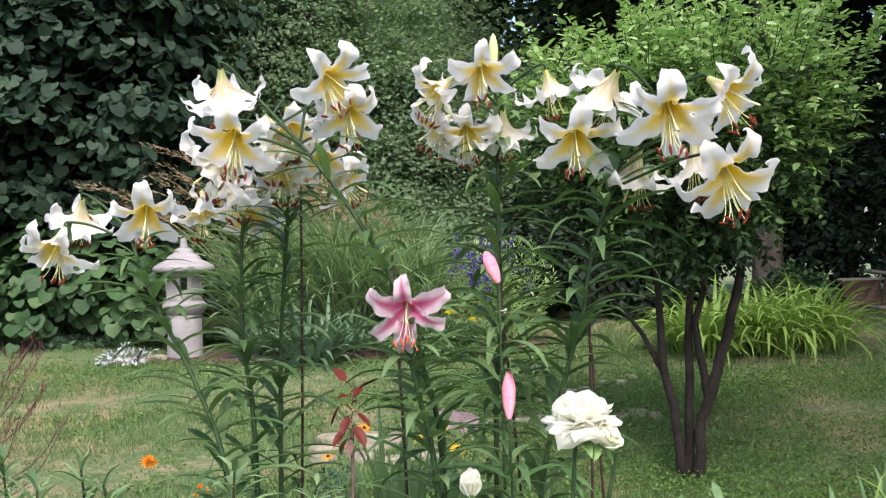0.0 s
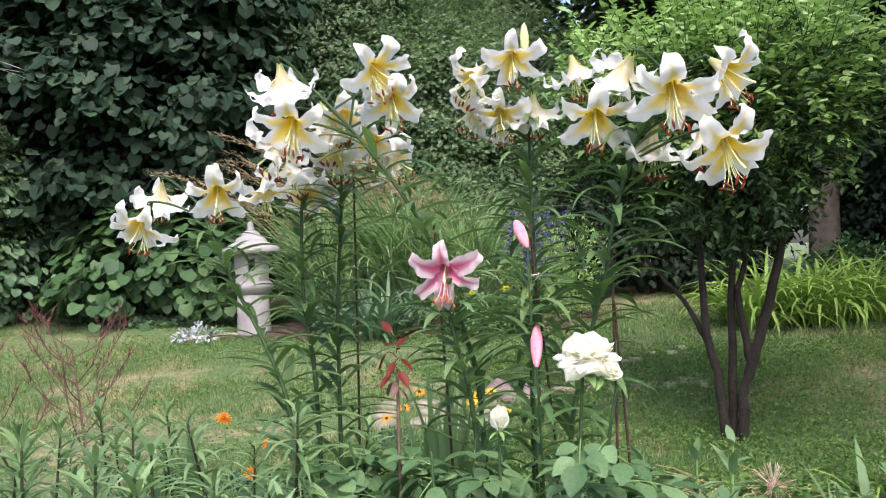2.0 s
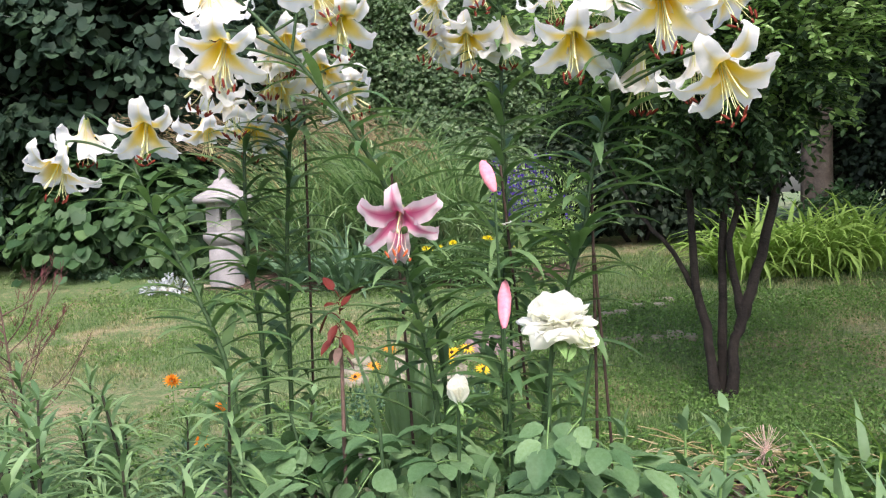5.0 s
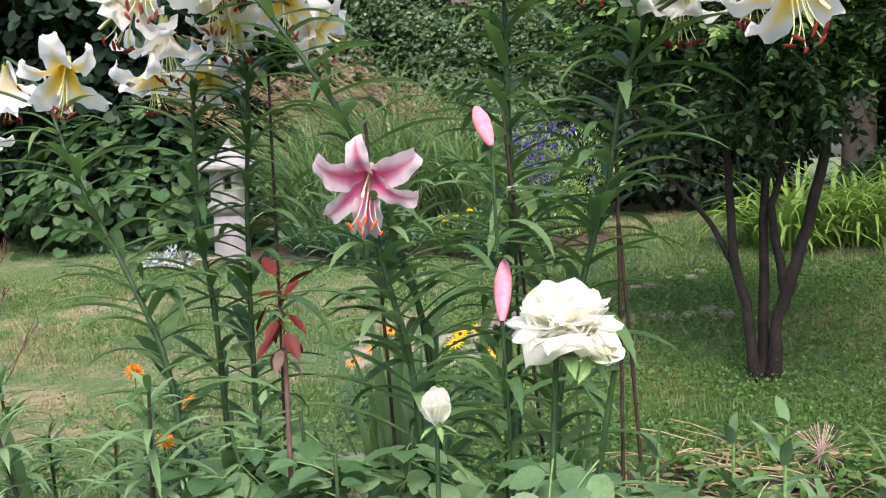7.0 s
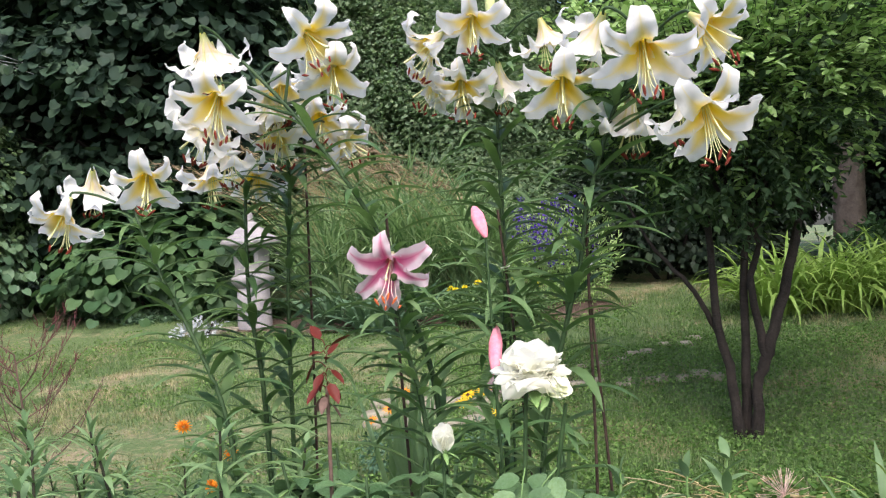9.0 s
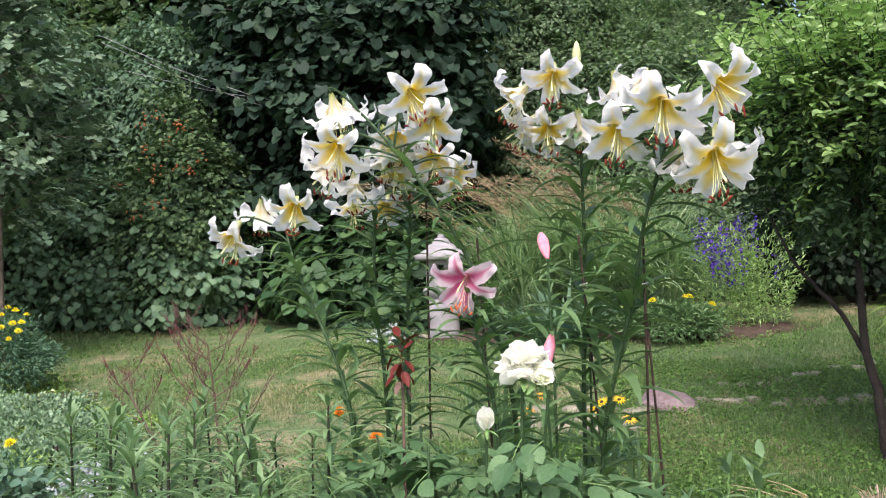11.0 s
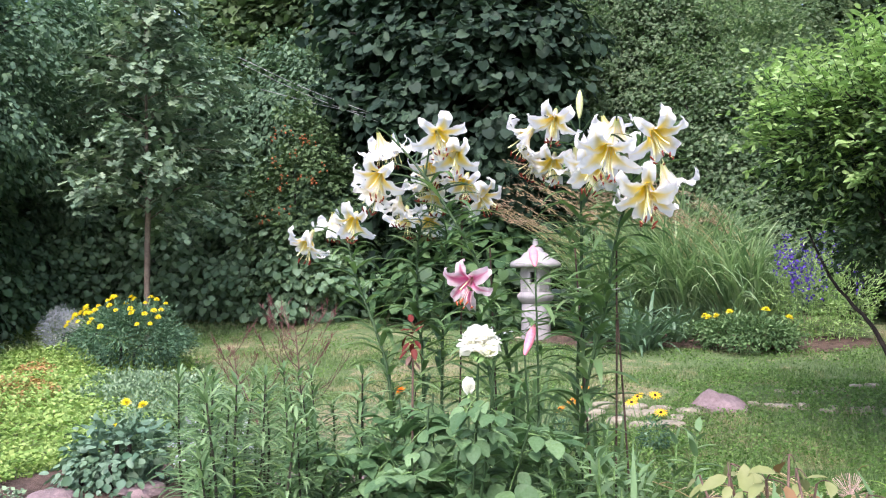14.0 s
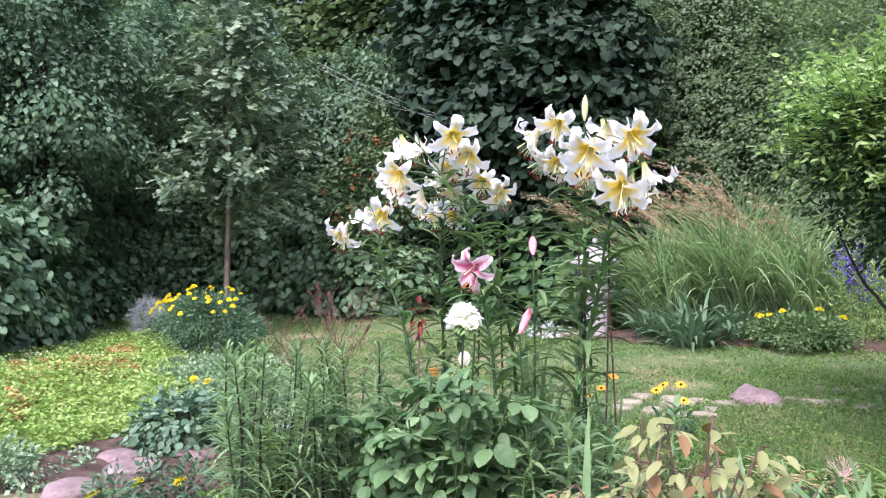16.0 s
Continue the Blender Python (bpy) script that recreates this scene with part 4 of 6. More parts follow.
M["cable"] = solid_mat("pale_cable", (0.25, 0.26, 0.27), (0.35, 0.36, 0.37), 5.0, 0.5, 0.1)
M["twine"] = solid_mat("white_twine", (0.6, 0.6, 0.58), (0.7, 0.7, 0.68), 60.0, 0.8, 0.3)
M["eye"] = solid_mat("dark_flower_eye", (0.04, 0.02, 0.015), (0.08, 0.04, 0.03), 60.0, 0.9, 0.6)
M["bud_white"] = solid_mat("creamy_bud", (0.7, 0.74, 0.5), (0.8, 0.8, 0.66), 30.0, 0.6, 0.15)
M["cloth"] = solid_mat("lily_bud_green", (0.5, 0.55, 0.24), (0.6, 0.62, 0.34), 30.0, 0.5, 0.1)


def stick(h, name, path, radii, mat, sides=6, n=12, label=""):
    V, F = tube(bezier(path, n), np.interp(np.linspace(0, 1, n), np.linspace(0, 1, len(radii)), radii), sides)
    return part_of(name, mesh_of(name, V, F, mat), h, label=label)


# ---- woodland edge: trunks, boards, far cables ----
def trunk(x, y, rad, height, lean=0.0, mat="bark_pale", seed=1, spread=3.2):
    r = np.random.default_rng(seed)
    h = thing("tall_tree", (x, y, gz(x, y)), "tall tree trunk with rough grey-brown bark, unseen crown added for shade", "tree")
    V, F = tube(bezier([(0, 0, -0.1), (lean * 0.3, 0, height * 0.3), (lean * 0.6, 0, height * 0.6), (lean, 0, height)], 40), np.linspace(rad * 1.15, rad * 0.6, 40), 24)
    d = unit(V * np.array([1, 1, 0]))
    V = V + d * (lumps(V * np.array([9, 9, 1.2]), 1.0, seed) * rad * 0.05)[:, None]
    part_of("trunk", mesh_of("trunk", V, F, M[mat]), h)
    # crown lies above the view, spread wide to shade what is below
    P, out = shell(int(2800 * spread), (spread, spread * 0.88, 1.2), r, 0.3, seed, 0.3)
    P += np.array([lean, -1.0, height + 0.5])
    V, F = foliage(LEAF2, P, out, 0.2, r)
    part_of("crown", mesh_of("crown", V, F, M["forest"]), h)


trunk(3.72, 11.0, 0.165, 5.0, 0.05, seed=3, spread=2.2)
trunk(4.35, 12.2, 0.12, 5.4, 0.1, "bark", 4)
trunk(5.3, 12.6, 0.14, 5.4, -0.1, "bark", 5)
trunk(3.15, 12.0, 0.1, 5.3, 0.0, "bark", 6, 2.2)
# two trees wholly out of view, added to shade the right lawn
trunk(6.6, 8.0, 0.16, 4.7, 0.0, "bark", 7)
trunk(5.7, 2.2, 0.15, 5.2, 0.0, "bark", 8)


def board(h, size, m, mat, name="board"):
    bm = bmesh.new()
    bmesh.ops.create_cube(bm, size=1.0, matrix=Matrix.Diagonal((*size, 1)))
    bmesh.ops.bevel(bm, geom=bm.edges[:], offset=min(size) * 0.15, segments=1, affect='EDGES')
    return part_of(name, bm_mesh(name, bm, M[mat]), h, m)


def wood_stack():
    x, y = 4.75, 10.3
    h = thing("old_wooden_frame", (x, y, gz(x, y)), "old reddish wooden boards leaning in a heap under the trees", "wood pile")
    board(h, (0.5, 0.04, 0.03), pose(-0.25, 0, 0.36), "grey_wood")
    board(h, (0.45, 0.35, 0.03), pose(0.05, 0.1, 0.42, 0, 8, 0), "grey_wood")
    board(h, (0.42, 0.03, 0.34), pose(-0.2, 0.12, 0.18), "wood")
    board(h, (0.06, 0.04, 0.42), pose(-0.13, 0.02, 0.2, 0, 28, 0), "wood")
    board(h, (0.3, 0.03, 0.34), pose(0.15, 0.05, 0.2, 6, 0, 10), "wood")
    board(h, (0.5, 0.3, 0.03), pose(0.08, -0.1, 0.045, 0, 2, 0), "grey_wood")
    board(h, (0.45, 0.25, 0.025), pose(0.1, -0.08, 0.012), "wood")
    stick(h, "stick", [(0.1, 0, 0.35), (0.08, 0, 0.5), (-0.02, 0, 0.65)], (0.008, 0.004), M["bark_pale"])


wood_stack()


def cables():
    h = thing("overhead_cables", (-5.6, 8.8, 3.4), "pale overhead cables crossing in front of the trees", "cable")
    for a, b in (((-1.3, 0, 0.7), (0.9, 0, -0.28)), ((-1.3, 0.05, 0.62), (0.9, 0.05, -0.36)), ((-1.0, 0.1, 0.25), (1.2, 0.1, -0.34))):
        stick(h, "cable", [a, tuple((p + q) / 2 - (0.04 if i == 2 else 0) for i, (p, q) in enumerate(zip(a, b))), b], (0.0032, 0.0032), M["cable"], n=16)


cables()


# ---- oak sapling tied to a post, berry clusters ----
def oak_sapling():
    x, y = -6.4, 6.7
    h = thing("oak_sapling", (x, y, gz(x, y)), "young oak tree with lobed blue-green leaves beside a post", "tree")
    r = np.random.default_rng(9)
    stick(h, "trunk", [(0, 0, -0.05), (0.02, 0, 1.2), (-0.02, 0, 2.5), (-0.06, 0, 4.4)], (0.03, 0.022, 0.008), M["bark_pale"], 8, 24)
    LP, LO = [], []
    for k in range(34):
        z = 1.35 + 3.0 * (k / 34) + r.uniform(-0.1, 0.1)
        a = k * 2.4
        ln = np.interp(z, [1.3, 2.0, 2.6, 3.4, 4.4], [0.8, 1.05, 0.9, 0.55, 0.2]) * r.uniform(0.7, 1.15)
        e = np.array([math.cos(a) * ln, math.sin(a) * ln, z + ln * 0.15])
        m = np.array([math.cos(a) * ln * 0.5, math.sin(a) * ln * 0.5, z + ln * 0.22])
        stick(h, "branch", [(0, 0, z), tuple(m), tuple(e)], (0.008, 0.003), M["bark_pale"], 5, 8)
        n = int(120 * ln) + 18
        u = r.uniform(0.25, 1.05, n)[:, None]
        P = (1 - u) ** 2 * np.array([0, 0, z]) + 2 * u * (1 - u) * m + u * u * e + r.normal(size=(n, 3)) * 0.1
        LP.append(P)
        LO.append(unit(P - np.array([0, 0, z - 0.1])))
    V, F = foliage(OAK, np.concatenate(LP), np.concatenate(LO), 0.155, r, 0.45, 0.9, 0.45)
    part_of("crown", mesh_of("crown", V, F, M["oak"]), h)
    p = thing("wooden_post", (x + 0.06, y - 0.05, gz(x, y)), "weathered brown wooden support post in the border", "post")
    stick(p, "post", [(0, 0, -0.1), (0, 0, 1.0), (0.01, 0, 1.95)], (0.034, 0.03), M["bark_pale"], 10)


oak_sapling()


def berries():
    h = bpy.data.objects["berry_shrub"]
    r = np.random.default_rng(14)
    bm = bmesh.new()
    bmesh.ops.create_icosphere(bm, subdivisions=1, radius=0.015)
    ico = np.array([v.co[:] for v in bm.verts]), np.array([[v.index for v in f.verts] for f in bm.faces])
    bm.free()
    one = mesh_of("berry", ico[0], ico[1], M["berry"])
    for k in range(17):
        d = unit(np.array([r.uniform(-0.4, 0.9), -1.0, r.uniform(-0.1, 1.3)]))
        q = d * np.array([1.0, 0.8, 1.5]) + np.array([0, -0.08, 1.28])
        for _ in range(int(r.integers(4, 10))):
            part_of("berry", one, h, Matrix.Translation(q + r.normal(size=3) * np.array([0.06, 0.03, 0.04])) @ Matrix.Scale(r.uniform(0.7, 1.1), 4))


berries()


# ---- border behind the lawn ----
for k, (x, y, n, L) in enumerate([(-1.75, 9.3, 620, 1.5), (-1.05, 9.5, 860, 1.75), (-0.4, 9.4, 640, 1.5)]):
    h = blade_plant("ornamental_grass", (x, y), "large clump of tall arching green ornamental grass with reddish plumes", "ornamental grass", M["grass"], n, 70 + k, "tall grasses", length=L, width=0.021, spread=0.24, e0=1.3, arch=1.7, nv=9, ring=0.28, lean=(-0.16, 0))
    r = np.random.default_rng(170 + k)
    for j in range(24):
        a, L2 = r.uniform(0, 6.28), L * r.uniform(0.85, 1.12)
        d = np.array([math.cos(a) * 0.3 - 0.42, math.sin(a) * 0.3 - 0.1, 1.0])
        foot = np.array([math.cos(a) * 0.15, math.sin(a) * 0.15, 0])
        tip = foot + d * L2 + np.array([-0.25, 0, -0.1])
        knee = foot + d * L2 * 0.55 + np.array([0.03, 0, 0.1])
        C = bezier([foot, knee, tip], 14)
        V, F = tube(C, np.linspace(0.0035, 0.0018, 14), 4)
        part_of("stalk", mesh_of("stalk", V, F, M["straw"]), h)
        # feathery plume: fine side hairs along the last part of the stalk, swept to one side
        m = 60
        u = r.uniform(0, 1, m)
        top = C[-4]
        way = tip - top
        nose = tip + way * 0.6 + np.array([-0.08, 0, -0.09])
        P = np.where(u[:, None] < 0.6, top + way * (u / 0.6)[:, None], tip + (nose - tip) * ((u - 0.6) / 0.4)[:, None]) + r.normal(size=(m, 3)) * (0.02 * (1 - u) + 0.004)[:, None]
        Y = np.tile(unit(way) + np.array([-0.2, 0, -0.25]), (m, 1)) + r.normal(size=(m, 3)) * 0.4
        V, F = scatter(LEAF4, P, Y, r.normal(size=(m, 3)), 0.055 * r.uniform(0.6, 1.3, m), 0.16)
        tagged(part_of("plume", mesh_of("plume", V, F, M["plume"]), h), kind="stuff")
for k, (x, y, n) in enumerate([(-1.22, 8.15, 120), (-1.75, 8.6, 70), (-0.95, 8.6, 50)]):
    blade_plant("iris_clump", (x, y), "dark green clump of strap-shaped leaves at the border edge", "perennial", M["strap"], n, 80 + k, "strap-leaved clumps", length=0.66 if k == 0 else 0.5, width=0.042, spread=0.34, e0=0.95, arch=1.35, ring=0.16)
for k, (x, y, n) in enumerate([(2.2, 8.2, 230), (2.7, 8.2, 300), (3.2, 8.35, 240)]):
    blade_plant("daylily_clump", (x, y), "big clump of arching yellow-green daylily leaves on the lawn edge", "daylily", M["daylily"], n, 85 + k, "daylily clumps", length=0.82, width=0.031, spread=0.26, e0=1.1, arch=2.3, ring=0.22)
shrub("low_shrub", (3.5, 9.6), (0.5, 0.35, 0.3), 900, 0.06, LEAF8, M["heart"], "low grey-green leafy shrub below the tall trunk", "shrub", 91, 3)


def flower_bush(name, at, radii, n, leaf, mat, label, flowers, fmat, fsize, seed, category, up=(0.3, 1.0), tpl=LEAF4, width=0.6, front=-1.0):
    h = shrub(name, at, radii, n, leaf, tpl, mat, label, category, seed, 4, low=-0.5, inner=0.5, droop=0.1, width=width)
    r = np.random.default_rng(seed + 500)
    me = pom_mesh(fsize, fmat)
    for k in range(flowers):
        d = unit(np.array([r.uniform(-0.9, 0.9), r.uniform(front, 0.35), r.uniform(*up)]))
        p = d * (np.asarray(radii) + leaf * 1.6) + np.array([0, 0, radii[2] * 0.85])
        stick(h, "flower_stalk", [tuple(p * 0.7 + np.array([0, 0, radii[2] * 0.2])), tuple(p)], (0.003, 0.002), M["pale_stem"], 4, 3)
        m = Matrix.Translation(p) @ turn_to(d * 0.6 + np.array([0, -0.3, 0.7]), r.uniform(0, 6)) @ Matrix.Scale(r.uniform(0.75, 1.15), 4)
        part_of("flower", me, h, m)
    return h


flower_bush("marigold_bush", (-0.2, 8.3), (0.46, 0.26, 0.18), 4200, 0.045, M["ferny"], "low marigold bush with a few orange and yellow flowers", 7, M["yellow"], 0.042, 93, "marigold", (0.7, 1.0))
flower_bush("marigold_bush", (-5.36, 5.48), (0.55, 0.5, 0.38), 8000, 0.045, M["marigold_leaf"], "rounded marigold bush with many bright yellow flowers", 46, M["yellow"], 0.031, 94, "marigold", (0.35, 1.0), width=0.4)


def delphinium(at, seed, spikes, label):
    x, y = at
    r = np.random.default_rng(seed)
    h = thing("larkspur_clump", (x, y, gz(x, y)), label, "larkspur", "larkspurs")
    V, F = [], []
    P, out = shell(1500, (0.36, 0.26, 0.5), r, 0.3, seed)
    V, F = foliage(LEAF4, P + np.array([0, 0, 0.45]), out, 0.06, r, -0.6, width=0.3)
    part_of("foliage", mesh_of("foliage", V, F, M["lime"]), h)
    for k in range(spikes):
        a = r.uniform(0, 6.28)
        q = np.array([math.cos(a) * r.uniform(0, 0.3), math.sin(a) * 0.2, 0])
        top = q * 1.5 + np.array([0, 0, r.uniform(0.62, 1.08)])
        stick(h, "stalk", [tuple(q), tuple((q + top) / 2 + r.normal(size=3) * 0.02), tuple(top)], (0.004, 0.002), M["pale_stem"], 4, 8)
        m = int(r.integers(14, 42))
        u = r.uniform(0.66, 1.02, m)[:, None]
        P = q + (top - q) * u + r.normal(size=(m, 3)) * 0.022
        V, F = scatter(LEAF4, P, r.normal(size=(m, 3)), r.normal(size=(m, 3)) + np.array([0, -0.5, 0.5]), 0.03 * r.uniform(0.7, 1.3, m), 1.2)
        tagged(part_of("flower_spike", mesh_of("flower_spike", V, F, M["violet"]), h), kind="stuff")


delphinium((0.3, 8.9), 95, 24, "bushy larkspur with spikes of deep violet-blue flowers")
delphinium((0.62, 9.0), 96, 7, "loose larkspur with trailing violet-blue flowers")


# ---- stones ----
def stone(name, at, size, mat, label, category, seed, sink=0.3, group="", wedge=0.0, turn=None):
    r = np.random.default_rng(seed)
    bm = bmesh.new()
    bmesh.ops.create_icosphere(bm, subdivisions=3, radius=1.0)
    P = np.array([v.co[:] for v in bm.verts])
    k = 1 + 0.13 * lumps(P, 1.6, seed) + 0.04 * lumps(P, 5.0, seed + 1)
    flat = np.clip(P[:, 2], -1, 0.62)
    if wedge:
        for _ in range(9):
            c = unit(r.normal(size=3) * np.array([1, 1, 0.7]) + np.array([0, 0, 0.25]))
            over = np.maximum(0, (P * k[:, None]) @ c - r.uniform(0.66, 0.86))
            P = P - over[:, None] * c
        flat = np.clip(P[:, 2], -1, 0.75)
    for v, p, s, z in zip(bm.verts, P, k, flat):
        v.co = (p[0] * s * size[0], p[1] * s * size[1], z * size[2] * (1 - wedge * p[0]) + 0.03 * wedge * math.sin(p[0] * 7 + p[1] * 4) * size[2] * 3)
    me = bm_mesh(name, bm, M[mat], True)
    x, y = at
    ob = new(name, me)
    ob.matrix_basis = pose(x, y, gz(x, y) + size[2] * (0.62 - 1 + sink), 0, 0, r.uniform(0, 360) if turn is None else turn)
    return tagged(ob, label, category, group)


stone("boulder", (0.08, 6.0), (0.23, 0.2, 0.17), "rock", "weathered pinkish-grey boulder lying in the grass", "rock", 3, sink=0.12, wedge=0.5, turn=-8)
r0 = np.random.default_rng(55)
for k in range(20):
    u = (k // 2) / 9
    x, y = (0.38 + 0.95 * u, 6.02 + 0.4 * u) if k % 2 else (0.22 + 1.15 * u, 6.36 + 1.05 * u)
    stone("paving_stone", (x + r0.normal() * 0.02, y + r0.normal() * 0.075), (r0.uniform(0.045, 0.085), r0.uniform(0.035, 0.065), 0.05), "flag", "small pale paving stone sunk in the lawn", "paving stone", 200 + k, sink=r0.uniform(0.12, 0.34), group="stone path")
for k in range(12):
    stone("paving_stone", (-0.75 + 0.2 * (k % 4) + r0.normal() * 0.03, 5.35 + 0.22 * (k // 4) + r0.normal() * 0.03), (0.1, 0.075, 0.05), "flag", "small pale paving stone sunk in the lawn", "paving stone", 240 + k, sink=0.4, group="stone path")
for k, (x, y, a, b) in enumerate([(-2.03, 2.44, 0.17, 0.12), (-1.93, 1.95, 0.19, 0.15), (-1.78, 1.5, 0.2, 0.14), (-2.25, 2.1, 0.12, 0.1), (-1.5, 2.9, 0.15, 0.11), (-0.95, 3.4, 0.12, 0.09), (-0.5, 3.7, 0.11, 0.08), (-1.25, 3.1, 0.12, 0.1)]):
    stone("stepping_stone", (x, y), (a, b, 0.06), "rock", "flat pinkish stepping stone set in the bed", "stepping stone", 260 + k, sink=0.95, group="stepping stones")
for k in range(14):
    stone("edging_stone", (-3.1 + 0.5 * r0.uniform(), 8.35 + 0.25 * r0.uniform()), (0.05, 0.04, 0.04), "flag", "small pebble beside the stone lantern", "pebble", 280 + k, sink=0.7, group="pebbles by the lantern")


# ---- bare soil in the beds ----
def soil(name, centre, rx, ry, label, seed, n=40):
    cx, cy = centre
    a = np.linspace(0, 2 * np.pi, n, endpoint=False)
    e = 1 + 0.12 * lumps(np.stack([np.cos(a), np.sin(a), a * 0], -1), 2.5, seed)
    rings = np.linspace(0, 1, 9)[1:]
    V = [(cx, cy, gz(cx, cy) + 0.05)]
    for q in rings:
        for t, s in zip(a, e):
            x, y = cx + rx * q * s * math.cos(t), cy + ry * q * s * math.sin(t)
            V.append((x, y, gz(x, y) + 0.045 * (1 - q ** 3) - 0.01 * (q == 1) + 0.012 * math.sin(x * 31 + y * 17)))
    bm = bmesh.new()
    vs = [bm.verts.new(v) for v in V]
    for k in range(n):
        bm.faces.new((vs[0], vs[1 + k], vs[1 + (k + 1) % n]))
        for q in range(len(rings) - 1):
            i = 1 + q * n
            bm.faces.new((vs[i + k], vs[i + n + k], vs[i + n + (k + 1) % n], vs[i + (k + 1) % n]))
    tagged(new(name, bm_mesh(name, bm, M["soil"], True)), label, "soil", kind="structure")


soil("bed_soil", (-0.1, 2.05), 1.7, 1.05, "dark crumbly soil of the lily bed", 1)
soil("border_soil", (-0.9, 8.85), 1.9, 0.62, "bare brown soil of the far border", 2)
soil("mound_soil", (-4.9, 5.4), 0.7, 0.5, "bare reddish soil around the marigolds", 3)
soil("edge_soil", (0.85, 3.35), 0.55, 0.5, "bare soil with dead leaves at the bed edge", 5)
soil("path_soil", (-2.3, 2.3), 0.7, 0.9, "bare soil between stepping stones", 4)


# ---- foreground plants ----
def shoot_meshes(seed, height, n, length, width, mat, stem_mat, droop=0.9):
    """Stem and leaf meshes of a narrow-leaved shoot."""
    r = np.random.default_rng(seed)
    top = np.array([r.normal() * 0.05, r.normal() * 0.05, height])
    C = bezier([(0, 0, 0), tuple(top * 0.5 + r.normal(size=3) * 0.012), tuple(top)], 20)
    stem = mesh_of("stem", *tube(C, np.linspace(0.008, 0.003, 20), 6), M[stem_mat])
    Vs, Fs, o = [], [], 0
    a = 0.0
    for k in range(n):
        u = 0.08 + 0.92 * ((k + 1) / n) ** 0.85
        a += 2.4 + r.normal() * 0.2
        ln = length * np.interp(u, [0, 0.4, 0.85, 1], [0.8, 1.1, 0.9, 0.45]) * r.uniform(0.8, 1.2)
        nv = 6
        v = np.linspace(0, 1, nv)
        ang = np.interp(u, [0, 0.8, 0.93, 1], [0.15, 0.4, 0.7, 1.1]) + r.normal() * 0.28 - droop * v ** 1.4
        h = np.concatenate([[0], np.cumsum(np.cos(ang[:-1]))]) * ln / (nv - 1)
        z = np.concatenate([[0], np.cumsum(np.sin(ang[:-1]))]) * ln / (nv - 1)
        w = width * np.interp(v, [0, 0.3, 0.6, 1], [0.5, 1, 0.85, 0.03]) / 2
        d, s = np.array([math.cos(a), math.sin(a), 0]), np.array([-math.sin(a), math.cos(a), 0])
        c = C[min(19, int(round(u * 19)))] + d[None] * h[:, None] + np.array([0, 0, 1.0])[None] * z[:, None]
        V = np.stack([c - s * w[:, None] + (0, 0, 0.0), c - np.array([0, 0, 1]) * (w * 0.35)[:, None], c + s * w[:, None]], 1).reshape(-1, 3)
        q = (np.arange(nv - 1)[:, None] * 3 + np.arange(2)[None]).ravel()
        Vs.append(V)
        Fs.append(np.stack([q, q + 1, q + 4, q + 3], -1) + o)
        o += len(V)
    return stem, mesh_of("leaves", np.concatenate(Vs), np.concatenate(Fs), M[mat])


def shoots(name, kinds, places, label, category, group, seed):
    """kinds: (stem, leaves) meshes; places: x, y, scale."""
    r = np.random.default_rng(seed)
    for x, y, s in places:
        h = thing(name, (x, y, gz(x, y) + 0.02), label, category, group)
        h.matrix_basis = pose(x, y, gz(x, y) + 0.02, r.normal() * 4, r.normal() * 4, r.uniform(0, 360)) @ Matrix.Scale(s, 4)
        stem, leaves = kinds[int(r.integers(0, len(kinds)))]
        part_of("stem", stem, h)
        part_of("leaves", leaves, h)


def spots(n, x0, x1, y0, y1, s0, s1, seed, gap=0.06):
    r = np.random.default_rng(seed)
    got = []
    for _ in range(n * 30):
        p = (r.uniform(x0, x1), r.uniform(y0, y1), r.uniform(s0, s1))
        if all((p[0] - q[0]) ** 2 + (p[1] - q[1]) ** 2 > gap * gap for q in got):
            got.append(p)
        if len(got) == n:
            break
    return got


M["narrow"] = leaf_mat("grey_green_narrow_leaf", (0.09, 0.165, 0.08), (0.16, 0.26, 0.13), (0.28, 0.4, 0.22), 0.45, 0.3)
NARROW = [shoot_meshes(300 + k, 0.64 + 0.03 * (k % 3), 78, 0.16, 0.0158, "narrow", "dark_stem", 0.8 + 0.1 * k) for k in range(8)]
BROAD = [shoot_meshes(320 + k, 0.52, 30, 0.125, 0.028, "shoot", "pale_stem", 0.8) for k in range(3)]
def drift(places):
    """Only those behind the bed's front line."""
    return [p for p in places if p[1] > (1.21 - p[0]) / 0.97 - 0.6]


shoots("narrow_leaved_plant", NARROW, drift(spots(42, -1.5, -0.4, 1.3, 2.6, 0.72, 1.04, 1, 0.1)), "upright shoot densely set with narrow green leaves", "perennial", "narrow-leaved shoots", 1)
shoots("narrow_leaved_plant", NARROW, drift(spots(26, -2.2, -1.0, 1.9, 3.1, 0.42, 0.7, 2, 0.12)), "upright shoot densely set with narrow green leaves", "perennial", "narrow-leaved shoots", 2)
LIME = [shoot_meshes(330 + k, 0.4, 60, 0.12, 0.017, "lime", "pale_stem", 0.8) for k in range(2)]
shoots("lime_shoot", LIME, [(-0.93, 1.93, 0.9), (-0.86, 1.83, 0.75)], "bright lime-green shoot with narrow leaves in the bed", "perennial", "lime shoots", 5)
shoots("leafy_shoot", BROAD, spots(30, 0.08, 0.6, 1.75, 2.6, 0.6, 1.0, 3, 0.07), "light green leafy shoot in the lily bed", "perennial", "light green shoots", 3)
